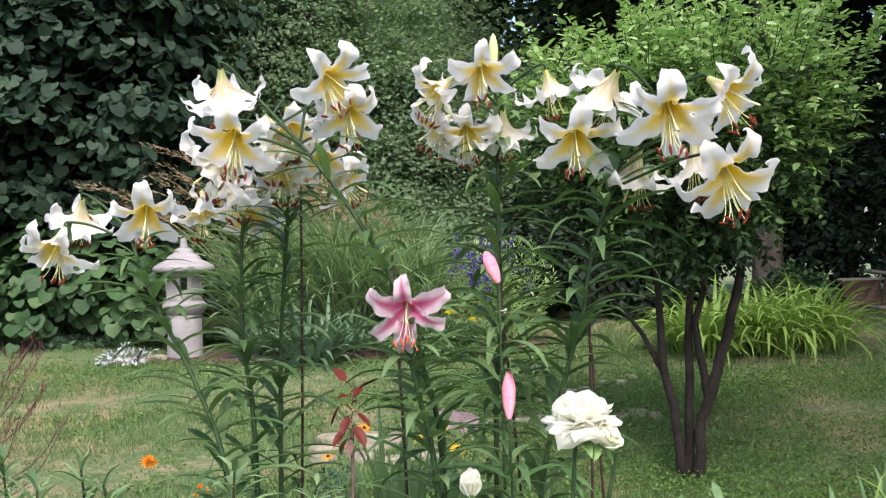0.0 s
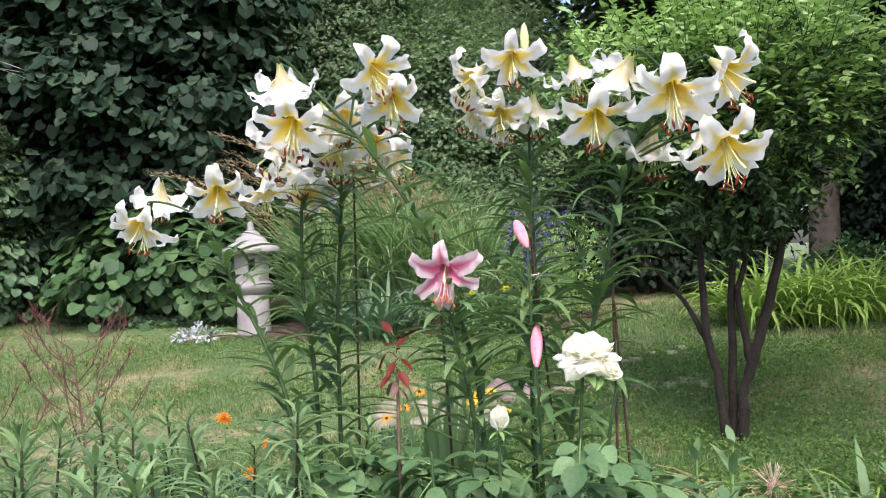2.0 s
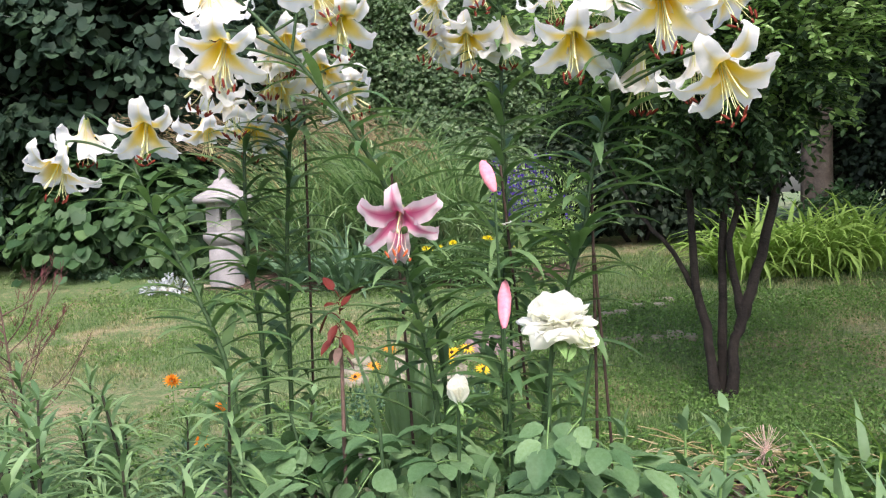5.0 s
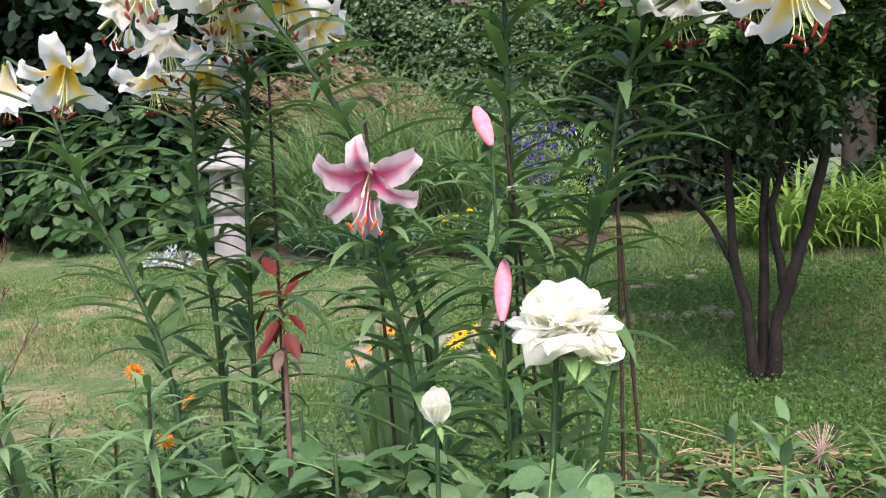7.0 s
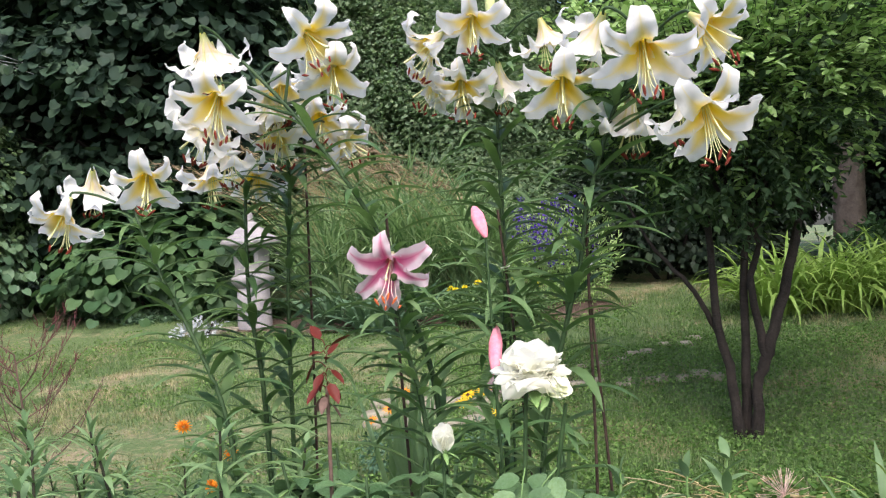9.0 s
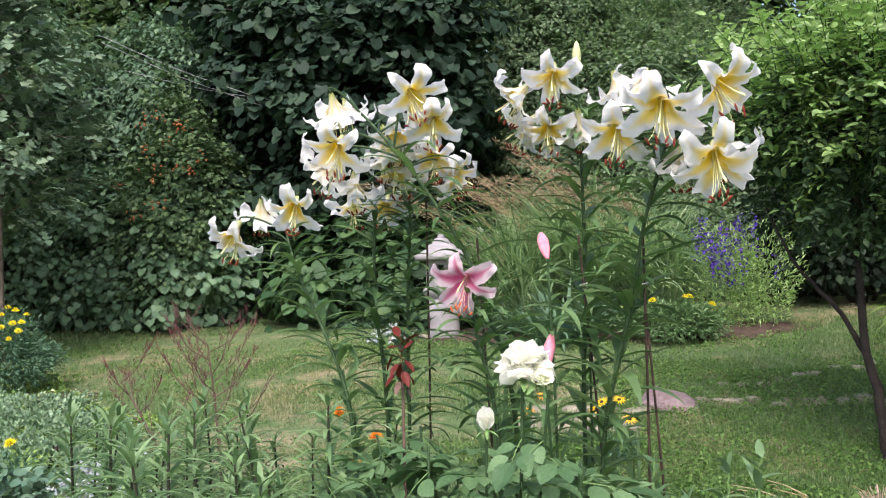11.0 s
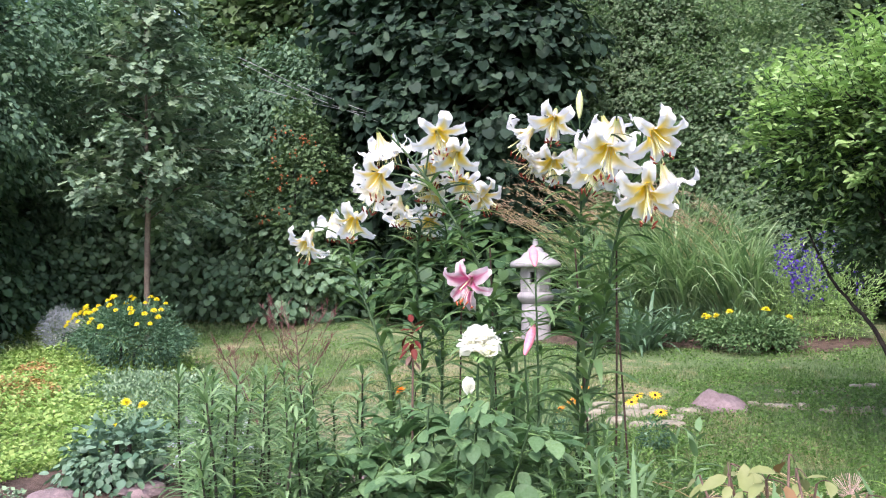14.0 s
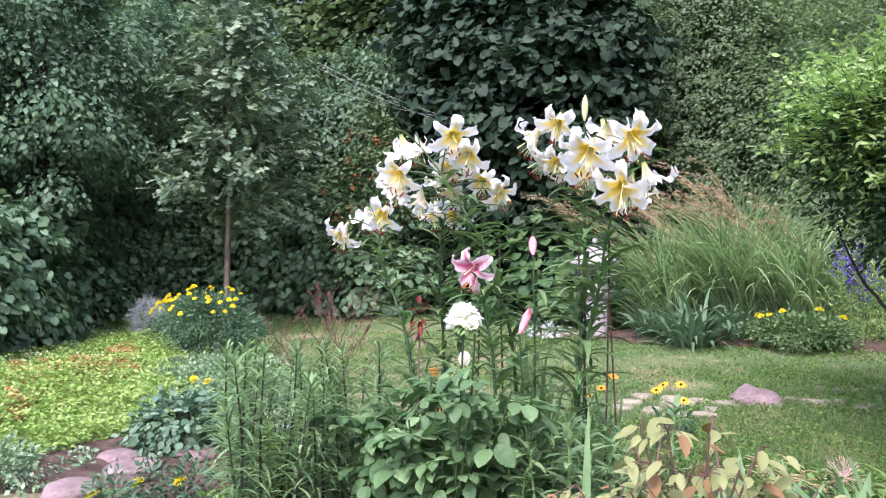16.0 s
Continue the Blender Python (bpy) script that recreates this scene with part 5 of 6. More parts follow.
shoots("leafy_shoot", BROAD, [(0.67, 2.35, 0.98), (0.42, 2.35, 0.8)], "light green leafy shoot in the lily bed", "perennial", "light green shoots", 4)


def rose_leaflet(seed):
    """An oval leaflet with a toothed edge, folded along the midrib and puckered between its veins."""
    r = np.random.default_rng(seed)
    nv = 15
    v = np.linspace(0, 1, nv)
    w = np.interp(v, [0, 0.1, 0.3, 0.55, 0.8, 0.95, 1], [0.06, 0.42, 0.68, 0.72, 0.46, 0.15, 0.01]) / 2
    w = w * np.where(np.arange(nv) % 2 == 1, 1.06, 0.95)
    sag, fold = r.uniform(0.08, 0.3), r.uniform(0.2, 0.6)
    V = []
    for i in range(nv):
        for k in (-1, -0.55, 0, 0.55, 1):
            vein = 0.018 * math.sin((v[i] - 0.35 * abs(k)) * 26) * abs(k) if 0 < abs(k) < 1 else 0.0
            V.append((k * w[i], v[i], 0.02 - sag * v[i] ** 2 + abs(k) * w[i] * fold - 0.1 * w[i] * (abs(k) == 1) + vein + r.normal() * 0.004))
    q = (np.arange(nv - 1)[:, None] * 5 + np.arange(4)[None]).ravel()
    return mesh_of("leaf", V, np.stack([q, q + 1, q + 6, q + 5], -1), M["rose_leaf"])


ROSE_LEAVES = [rose_leaflet(k) for k in range(5)]


def rose_leaf(h, p, a, tilt, s, r):
    """A compound leaf of five leaflets from p towards azimuth a."""
    m = Matrix.Translation(p) @ Matrix.Rotation(a, 4, 'Z') @ Matrix.Rotation(tilt, 4, 'X')
    for x, y, rot, k in ((0, 0.075, 0, 1.0), (-0.012, 0.06, 55, 0.9), (0.012, 0.06, -55, 0.9), (-0.008, 0.025, 65, 0.7), (0.008, 0.025, -65, 0.7)):
        q = m @ Matrix.Translation((x * s, y * s * 1.1, 0)) @ Matrix.Rotation(radians(rot) + r.normal() * 0.12, 4, 'Z') @ Matrix.Rotation(r.normal() * 0.2 - 0.1, 4, 'X') @ Matrix.Scale(0.07 * s * k * r.uniform(0.8, 1.15), 4)
        part_of("leaf", ROSE_LEAVES[int(r.integers(0, 5))], h, q)
    V, F = tube(bezier([(0, 0, 0), (0, 0.04 * s, 0.004), (0, 0.08 * s, 0)], 6), np.linspace(0.0018, 0.001, 6), 4)
    part_of("leaf_stalk", mesh_of("leaf_stalk", V, F, M["pale_stem"]), h, m)


def rose_petal(seed, w, L, curl, mat="white_rose"):
    r = np.random.default_rng(seed)
    nu, nv = 7, 7
    V = []
    ph = r.uniform(0, 6.28)
    for i in range(nv):
        v = i / (nv - 1)
        ang = 0.25 + curl * v ** 1.6
        for j in range(nu):
            k = -1 + 2 * j / (nu - 1)
            ww = w * math.sin(math.pi * (0.12 + 0.66 * v)) * 0.72
            edge = 0.05 * L * math.sin(k * 5 + ph) * v
            x = math.sin(ang) * L * v
            z = math.cos(ang * 0.8) * L * v * (1 - 0.12 * k * k) + edge
            if curl > 0.8:
                x *= 1 - 0.3 * k * k * v
                ww *= 1 - 0.72 * v ** 4
            V.append((x + 0.2 * w * (1 - k * k) - 0.14 * w, k * ww, z))
    q = (np.arange(nv - 1)[:, None] * nu + np.arange(nu - 1)[None]).ravel()
    return mesh_of("petal", V, np.stack([q, q + 1, q + nu + 1, q + nu], -1), M[mat])


PETALS = [[rose_petal(10 * a + b, 0.072, 0.054, c) for b in range(3)] for a, c in enumerate((0.15, 0.5, 0.9, 1.35, 1.8))]

BUD = [[rose_petal(60 + 10 * a + b, 0.056, 0.054, c) for b in range(3)] for a, c in enumerate((0.15, 0.5))]
CREAM = [[rose_petal(90 + 10 * a + b, 0.06, 0.052, c, "bud_white") for b in range(3)] for a, c in enumerate((0.15, 0.5))]


def rose_bloom(h, base, at, axis, size, rings, r, petals=PETALS, tall=1.0):
    """Nested petals, tight in the middle and rolled back outside."""
    m = Matrix.Translation(Vector(at) - Vector(base)) @ turn_to(axis) @ Matrix.Diagonal((size / tall, size / tall, size * tall, 1))
    V, F = tube([(0, 0, -0.018), (0, 0, -0.008), (0, 0, 0.004)], (0.006, 0.011, 0.012), 8)
    bloom = part_of("rose_flower", mesh_of("rose_flower", V, F, M["pale_stem"]), h, m)
    for kind, n, rad, lift in rings:
        for k in range(n):
            a = 2 * math.pi * k / n + kind * 0.7 + r.normal() * 0.15
            q = Matrix.Rotation(a, 4, 'Z') @ Matrix.Translation((rad, 0, lift)) @ Matrix.Rotation(r.normal() * 0.12, 4, 'Y') @ Matrix.Rotation(r.normal() * 0.15, 4, 'X') @ Matrix.Scale(r.uniform(0.88, 1.1), 4)
            part_of("petal", petals[kind][int(r.integers(0, 3))], bloom, q)
    for k in range(5):
        q = Matrix.Rotation(k * 1.2566, 4, 'Z') @ Matrix.Translation((0.006, 0, -0.006)) @ Matrix.Rotation(0.25, 4, 'Y') @ Matrix.Rotation(-math.pi / 2, 4, 'Z') @ Matrix.Scale(0.06, 4)
        part_of("sepal", SEPAL, bloom, q)


SEPAL = mesh_of("sepal", LEAF8[0] * np.array([0.4, 1, 1]), LEAF8[1], M["pale_stem"])


def rose_bush():
    base = np.array([0.05, 1.8, 0.0])
    h = thing("rose_bush", base, "rose bush with white double blooms and broad green leaves", "rose")
    r = np.random.default_rng(77)
    full = [(0, 4, 0.0, 0.012), (0, 5, 0.004, 0.009), (1, 5, 0.007, 0.005), (1, 6, 0.011, 0.001), (2, 6, 0.012, 0.0), (2, 6, 0.016, -0.003), (3, 7, 0.015, -0.004), (3, 5, 0.017, -0.006), (4, 5, 0.017, -0.007)]
    stalks = [((0.1, 1.75, 0), (0.2, 1.66, 0.45), (0.235, 1.63, 0.86)), ((0.1, 1.75, 0), (0.24, 1.66, 0.5), (0.3, 1.6, 0.83)), ((0.02, 1.9, 0), (0.04, 1.93, 0.4), (0.05, 1.93, 0.69)),
              ((-0.02, 1.85, 0), (-0.1, 1.9, 0.35), (-0.12, 1.95, 0.63)), ((0.1, 1.8, 0), (0.25, 1.78, 0.35), (0.33, 1.8, 0.62)), ((-0.1, 1.95, 0), (-0.3, 1.95, 0.3), (-0.44, 1.92, 0.58)),
              ((-0.1, 1.95, 0), (-0.28, 2.1, 0.35), (-0.36, 2.15, 0.62)), ((-0.08, 1.95, 0), (-0.15, 1.85, 0.33), (-0.22, 1.78, 0.58)), ((-0.05, 2.0, 0), (-0.2, 2.15, 0.35), (-0.24, 2.2, 0.64)),
              ((-0.05, 2.0, 0), (-0.05, 2.1, 0.35), (-0.02, 2.15, 0.62)), ((0.05, 1.7, 0), (0.1, 1.7, 0.3), (0.14, 1.68, 0.54)), ((-0.08, 1.95, 0), (-0.25, 1.8, 0.28), (-0.38, 1.74, 0.5)),
              ((0.1, 1.8, 0), (0.2, 1.9, 0.3), (0.28, 2.0, 0.6)), ((-0.05, 1.85, 0), (-0.05, 1.75, 0.3), (-0.03, 1.68, 0.5))]
    for s in stalks:
        C = bezier([np.array(p) - base for p in s], 18)
        V, F = tube(C, np.linspace(0.0055, 0.0036, 18), 7)
        part_of("stalk", mesh_of("stalk", V, F, M["stem"]), h)
        tall = s[2][2] > 0.65
        for k in range(9 if tall else 19):
            u = r.uniform(0.3, 0.86 if tall else 1.0)
            rose_leaf(h, C[int(u * 17)], r.uniform(0, 6.28), r.uniform(-0.85, 0.3), r.uniform(0.8, 1.05) if tall else r.uniform(1.0, 1.4), r)
    rose_bloom(h, base, (0.243, 1.62, 0.864), (-0.02, -0.14, 1.0), 0.99, full, r, tall=1.07)
    rose_bloom(h, base, (0.275, 1.6, 0.85), (0.45, -0.45, 0.65), 0.62, [(0, 4, 0.002, 0.004), (0, 4, 0.005, 0.002), (1, 4, 0.006, 0.0)], r, CREAM)
    rose_bloom(h, base, (0.05, 1.93, 0.685), (0, -0.1, 1), 0.68, [(0, 4, -0.004, 0.008), (0, 4, -0.003, 0.004), (0, 5, 0.0, 0.0), (1, 3, 0.001, -0.002)], r, BUD, tall=1.3)
    # red new growth
    C = bezier([np.array(p) - base for p in ((-0.15, 1.95, 0.0), (-0.2, 1.98, 0.4), (-0.2, 1.98, 0.82))], 16)
    V, F = tube(C, np.linspace(0.006, 0.004, 16), 6)
    part_of("young_shoot", mesh_of("young_shoot", V, F, M["twig"]), h)
    for k in range(15):
        a, z = k * 2.4 + r.normal() * 0.3, 0.775 + 0.0095 * k
        p = np.array([-0.2, 1.98, z]) - base
        q = p + np.array([math.cos(a), math.sin(a), 0.45]) * r.uniform(0.008, 0.026)
        stick(h, "red_stalk", [tuple(p), tuple((p + q) / 2 + np.array([0, 0, 0.006])), tuple(q)], (0.0014, 0.001), M["red_leaf"], 4, 4)
        rise = r.uniform(-1.8, -0.5) if k < 10 else r.uniform(-0.2, 0.8)
        V, F = scatter(LEAF8, np.array([q]), np.array([[math.cos(a), math.sin(a), rise]]), np.array([[math.cos(a) * 0.6 + r.normal() * 0.3, math.sin(a) * 0.6 - 0.2, 0.8]]), np.array([r.uniform(0.034, 0.056)]), 0.52)
        part_of("red_leaf", mesh_of("red_leaf", V, F, M["red_leaf"] if k > 2 else M["twig"]), h, label="dark red young leaf")


rose_bush()


# pink lily buds and the green bud at the top
def bud(at, tip, length, width, mat, foot, label, leaves=0):
    at, tip, foot = Vector(at), Vector(tip), Vector(foot)
    h = thing("lily_bud", foot, label, "lily bud", "lily buds")
    v = np.linspace(0, 1, 12)
    prof = width / 2 * np.interp(v, [0, 0.1, 0.35, 0.65, 0.9, 1], [0.25, 0.55, 0.92, 1.0, 0.55, 0.05])
    a = np.linspace(0, 2 * np.pi, 12, endpoint=False)
    ridge = 1 + 0.07 * np.cos(3 * a)
    V = np.stack([prof[:, None] * ridge * np.cos(a), prof[:, None] * ridge * np.sin(a), (v * length)[:, None] + 0 * a], -1).reshape(-1, 3)
    j = np.arange(12)
    q = (np.arange(11)[:, None] * 12)
    F = np.stack([q + j, q + (j + 1) % 12, q + 12 + (j + 1) % 12, q + 12 + j], -1).reshape(-1, 4)
    part_of("bud", mesh_of("bud", V, F, mat), h, Matrix.Translation(at - foot) @ turn_to(tip))
    stick(h, "stalk", [(0, 0, 0), tuple((at - foot) * 0.5 + Vector((0.01, 0, 0))), tuple(at - foot)], (0.005, 0.0035), M["stem"])
    r = np.random.default_rng(int(length * 1000) + int(at.z * 100))
    a, top = 0.0, at - foot
    for k in range(leaves):
        u = 0.08 + 0.84 * (k + r.uniform(-0.3, 0.3)) / leaves
        a += 2.4 + r.normal() * 0.25
        m = Matrix.Translation(top * u) @ Matrix.Rotation(a, 4, 'Z') @ Matrix.Translation((0, 0.004, 0)) @ Matrix.Rotation(r.normal() * 0.18, 4, 'X') @ Matrix.Scale(r.uniform(0.6, 0.95), 4)
        part_of("leaf", LILY_LEAVES[int(r.integers(0, len(LILY_LEAVES)))], h, m)


bud((0.148, 2.18, 0.8), (0.06, 0.75, 1), 0.135, 0.034, M["bud"], (0.14, 2.25, 0.05), "closed pink lily bud on its leafy stalk", 30)
bud((0.137, 2.31, 1.12), (-0.38, 0.6, 1), 0.1, 0.034, M["bud"], (0.125, 2.34, 0.05), "closed pale pink lily bud on its leafy stalk", 40)
bud((0.16, 2.74, 1.74), (0.0, 0.05, 1), 0.12, 0.03, M["cloth"], (0.15, 2.76, 0.05), "closed greenish lily bud above the flowers")


# canes
for k, (a, b, lab) in enumerate([((-0.47, 2.84, -0.05), (-0.44, 2.84, 1.45), "brown bamboo cane beside the lilies"), ((0.24, 2.66, -0.05), (0.15, 2.7, 1.2), "thin reddish cane tied to a lily"), ((0.37, 2.5, -0.05), (0.39, 2.5, 1.2), "thin brown cane tied to a lily"), ((-0.1, 2.5, -0.05), (-0.14, 2.5, 1.2), "thin brown cane among the lilies"), ((0.44, 2.52, -0.05), (0.39, 2.5, 0.95), "short reddish cane in the bed")]):
    h = thing("garden_cane", a, lab, "cane", "canes")
    d = np.array(b) - np.array(a)
    stick(h, "cane", [(0, 0, 0), tuple(d * 0.5 + np.array([0.004, 0, 0])), tuple(d)], (0.0046, 0.0038), M["cane"], 8, 20)
    if k in (1, 2):
        t = d * 0.86
        ring = [(t[0] + 0.013 * math.cos(q), t[1] + 0.013 * math.sin(q), t[2] + 0.002 * q) for q in np.linspace(0, 7, 16)]
        V, F = tube(ring, 0.002, 5)
        part_of("tie", mesh_of("tie", V, F, M["twine"]), h, label="white twine tie")


# bare twiggy shrub
def twig_shrub(x, y, seed, height, lean, n, lab):
    """Thin leaning stem with spreading forked branches that end in fine red tips."""
    h = thing("twiggy_shrub", (x, y, gz(x, y)), lab, "shrub")
    r = np.random.default_rng(seed)
    C = bezier([(0, 0, -0.02), (lean * 0.25, 0, height * 0.3), (lean * 0.6, 0.01, height * 0.58), (lean, 0.01, height * 0.86)], 24)
    V, F = tube(C, np.linspace(0.0072, 0.0028, 24), 6)
    part_of("stem", mesh_of("stem", V, F, M["twig"]), h)
    tips = []
    for k in range(n):
        u = 0.44 + 0.56 * k / (n - 1)
        s = C[int(u * 23)]
        a, ln = k * 2.4 + r.normal() * 0.3, height * r.uniform(0.8, 1.1) * (0.36 - 0.2 * u)
        e = s + np.array([math.cos(a) * ln, math.sin(a) * ln, ln * r.uniform(0.8, 1.3)])
        B = bezier([s, s * 0.5 + e * 0.5 + np.array([math.cos(a), math.sin(a), -0.8]) * ln * 0.12, e], 10)
        parts = [tube(B, np.linspace(0.0027, 0.0013, 10), 5)]
        for j in range(9):
            p = B[int(r.integers(2, 10))]
            w, g = a + r.normal() * 0.9, r.uniform(0.03, 0.075)
            q = p + np.array([math.cos(w) * 0.6, math.sin(w) * 0.6, r.uniform(0.5, 1.0)]) * g
            parts.append(tube(bezier([p, (p + q) / 2 + r.normal(size=3) * 0.004, q], 4), np.linspace(0.0013, 0.0008, 4), 4))
            if u > 0.62:
                for _ in range(3):
                    t = q + np.array([math.cos(w) * 0.35 + r.normal() * 0.3, math.sin(w) * 0.35 + r.normal() * 0.3, 1.0]) * r.uniform(0.02, 0.05)
                    tips.append(tube([q, (q + t) / 2 + r.normal(size=3) * 0.002, t], (0.0011, 0.001, 0.0007), 4))
        V, F = join(parts)
        part_of("branch", mesh_of("branch", V, F, M["twig"]), h)
    V, F = join(tips)
    tagged(part_of("tip_growth", mesh_of("tip_growth", V, F, M["twig_tip"]), h, label="fine dark red twig tips"), kind="stuff")


twig_shrub(-1.56, 3.16, 21, 0.92, -0.07, 18, "bare twiggy shrub with dark red branch tips")
twig_shrub(-1.68, 3.06, 22, 0.74, -0.34, 9, "small bare twiggy shrub beside the bed")


# single flowers near the path
def daisy_plant(name, at, heads, label, category, fmat, size, seed, eye=True, group=""):
    """A low plant with flower heads at the given places."""
    x, y = at
    z0 = gz(x, y)
    h = thing(name, (x, y, z0), label, category, group)
    r = np.random.default_rng(seed)
    P, out = shell(300, (0.1, 0.1, 0.11), r, 0.3, seed)
    V, F = foliage(LEAF4, P + np.array([0, 0, 0.11]), out, 0.036, r, 0.1, width=0.5)
    part_of("leaves", mesh_of("leaves", V, F, M["marigold_leaf"]), h)
    if eye:
        V, F = petal_ring(13, size, size * 0.32, 0.05)
        me = mesh_of("flower_head", V, F, fmat)
    else:
        me = pom_mesh(size, fmat)
    for p in heads:
        q = np.array(p) - np.array([x, y, z0])
        stick(h, "stalk", [(0, 0, 0), (q[0] * 0.7, q[1] * 0.7, q[2] * 0.6), tuple(q)], (0.003, 0.002), M["pale_stem"], 5, 8)
        fl = part_of("flower", me, h, Matrix.Translation(q) @ turn_to((r.normal() * 0.3, -0.45, 0.8)))
        if eye:
            V, F = tube([(0, 0, -0.002), (0, 0, 0.004), (0, 0, 0.009)], (0.009, 0.009, 0.004), 8)
            part_of("eye", mesh_of("eye", V, F, M["eye"]), fl)


daisy_plant("black_eyed_susan", (-0.06, 4.6), [(-0.13, 4.5, 0.378), (-0.06, 4.62, 0.376), (-0.15, 4.44, 0.35), (0.02, 4.45, 0.3)], "black-eyed susan with yellow daisy flowers and dark eyes", "coneflower", M["susan"], 0.041, 1)
daisy_plant("black_eyed_susan", (-0.55, 4.4), [(-0.5, 4.4, 0.34), (-0.6, 4.45, 0.28), (-0.42, 4.4, 0.42)], "small black-eyed susan with orange-yellow flowers", "coneflower", M["orange"], 0.035, 2)
for k, (hx, hy, hz, m) in enumerate([(-1.12, 3.42, 0.47, "orange"), (-0.92, 3.38, 0.37, "orange"), (-0.98, 3.3, 0.27, "orange"), (-3.1, 3.35, 0.3, "yellow"), (-2.8, 3.0, 0.21, "yellow"), (-1.36, 1.54, 0.12, "yellow"), (-1.24, 1.66, 0.12, "yellow"), (-1.3, 1.27, 0.12, "yellow"), (-2.9, 3.3, 0.3, "yellow")]):
    daisy_plant("marigold", (hx + 0.03, hy + 0.04), [(hx, hy, hz)], "small marigold with one %s flower" % m, "marigold", M[m], 0.034, 30 + k, False, "single marigolds")


# iris-like sword leaves in the bed
for k, (x, y, n, L, w, lab) in enumerate([(-0.12, 2.85, 26, 0.75, 0.026, "upright clump of light green sword leaves"), (-0.82, 2.35, 8, 0.62, 0.045, "few broad upright sword leaves among the shoots"), (0.3, 2.75, 14, 0.55, 0.022, "upright clump of green sword leaves"), (-0.22, 2.98, 18, 0.7, 0.026, "upright clump of light green sword leaves"), (0.7, 1.53, 2, 0.78, 0.034, "two tall upright sword leaves at the bed edge")]):
    blade_plant("sword_leaf_clump", (x, y), lab, "iris", M["shoot"], n, 400 + k, "sword-leaved clumps", length=L, width=w, spread=0.12, e0=1.45, arch=0.35, ring=0.07)
for k, (x, y, n, L) in enumerate([(1.5, 3.2, 70, 0.3), (1.75, 3.55, 70, 0.32), (1.85, 2.95, 66, 0.32), (1.15, 3.0, 30, 0.24), (2.1, 2.3, 50, 0.34), (1.35, 2.75, 40, 0.26)]):
    blade_plant("strap_leaf_clump", (x, y), "low clump of short green strap leaves at the bed edge", "perennial", M["shoot"], n, 420 + k, "strap-leaved clumps in front", length=L * 1.1, width=0.034, spread=0.45, e0=1.0, arch=1.0, ring=0.2)
for k, (x, y) in enumerate([(1.45, 3.3), (1.7, 3.35), (1.95, 3.1)]):
    blade_plant("arching_grass", (x, y), "few pale arching grass blades rising from the bed edge", "grass", M["daylily"], 5, 470 + k, "arching grass tufts", length=0.62, width=0.011, spread=0.15, e0=1.25, arch=2.6, ring=0.05)


for k, (x, y, n, L) in enumerate([(0.98, 2.15, 20, 0.5), (1.2, 2.25, 26, 0.55), (1.42, 2.3, 26, 0.55), (1.25, 1.95, 18, 0.45), (1.26, 1.74, 14, 0.7), (1.46, 1.78, 16, 0.62), (1.64, 1.9, 16, 0.6)]):
    blade_plant("broad_leaf_clump", (x, y), "clump of broad pointed light green leaves at the bed edge", "perennial", M["shoot"], n, 440 + k, "broad-leaved clumps", length=L * 0.78, width=0.046, spread=0.35, e0=1.05, arch=0.9, ring=0.14)


# yellowing peony
def peony(x, y, seed, stems, size):
    h = thing("peony_plant", (x, y, 0.0), "peony with yellowing and browning leaves", "peony")
    r = np.random.default_rng(seed)
    for k in range(stems):
        a = r.uniform(0, 6.28)
        e = np.array([math.cos(a) * 0.2, math.sin(a) * 0.2, r.uniform(0.34, 0.68)]) * size
        stick(h, "stem", [(0, 0, 0), tuple(e * 0.5 + np.array([0, 0, 0.06])), tuple(e)], (0.005, 0.003), M["twig"], 6, 10)
        C = bezier([np.zeros(3), e * 0.5 + np.array([0, 0, 0.06]), e], 10)
        for j in range(13):
            p = C[int(r.integers(5, 10))]
            dd = unit(e * np.array([1, 1, 0]) + r.normal(size=3) * np.array([0.25, 0.25, 0.1]))
            q = p + dd * 0.03 + r.normal(size=3) * 0.022
            stick(h, "leaf_stalk", [tuple(p), tuple((p + q) / 2 + np.array([0, 0, 0.006])), tuple(q)], (0.0016, 0.0011), M["twig"], 4, 4)
            V, F = scatter(LEAF8, np.array([q]), np.array([dd + np.array([0, 0, -0.5 + 0.45 * r.normal()])]), np.array([[0.4 * r.normal(), -0.4 + 0.3 * r.normal(), 1.0]]), np.array([0.064 * r.uniform(0.7, 1.2)]), 0.56)
            part_of("leaf", mesh_of("leaf", V, F, M["brown_leaf"] if r.uniform() < 0.14 else M["dying"]), h)


peony(1.0, 1.33, 66, 11, 0.92)
peony(1.14, 1.36, 68, 10, 0.95)
peony(1.28, 1.29, 67, 9, 1.04)


# dried allium head, straw and weeds in front of the tree
def allium():
    h = thing("dried_allium", (1.1, 3.55, 0.02), "dried pinkish allium seed head fallen on the grass", "seed head")
    r = np.random.default_rng(8)
    d = unit(r.normal(size=(90, 3)))
    V, F = join([tube([np.zeros(3), q * 0.05, q * 0.1], (0.0009, 0.0007, 0.0012), 3) for q in d])
    part_of("seed_head", mesh_of("seed_head", V, F, M["filament_pink"]), h, Matrix.Translation((0, 0, 0.1)))
    stick(h, "stalk", [(0, 0, 0.1), (0.3, 0.05, 0.06), (0.6, 0.05, 0.02)], (0.005, 0.005), M["straw"])


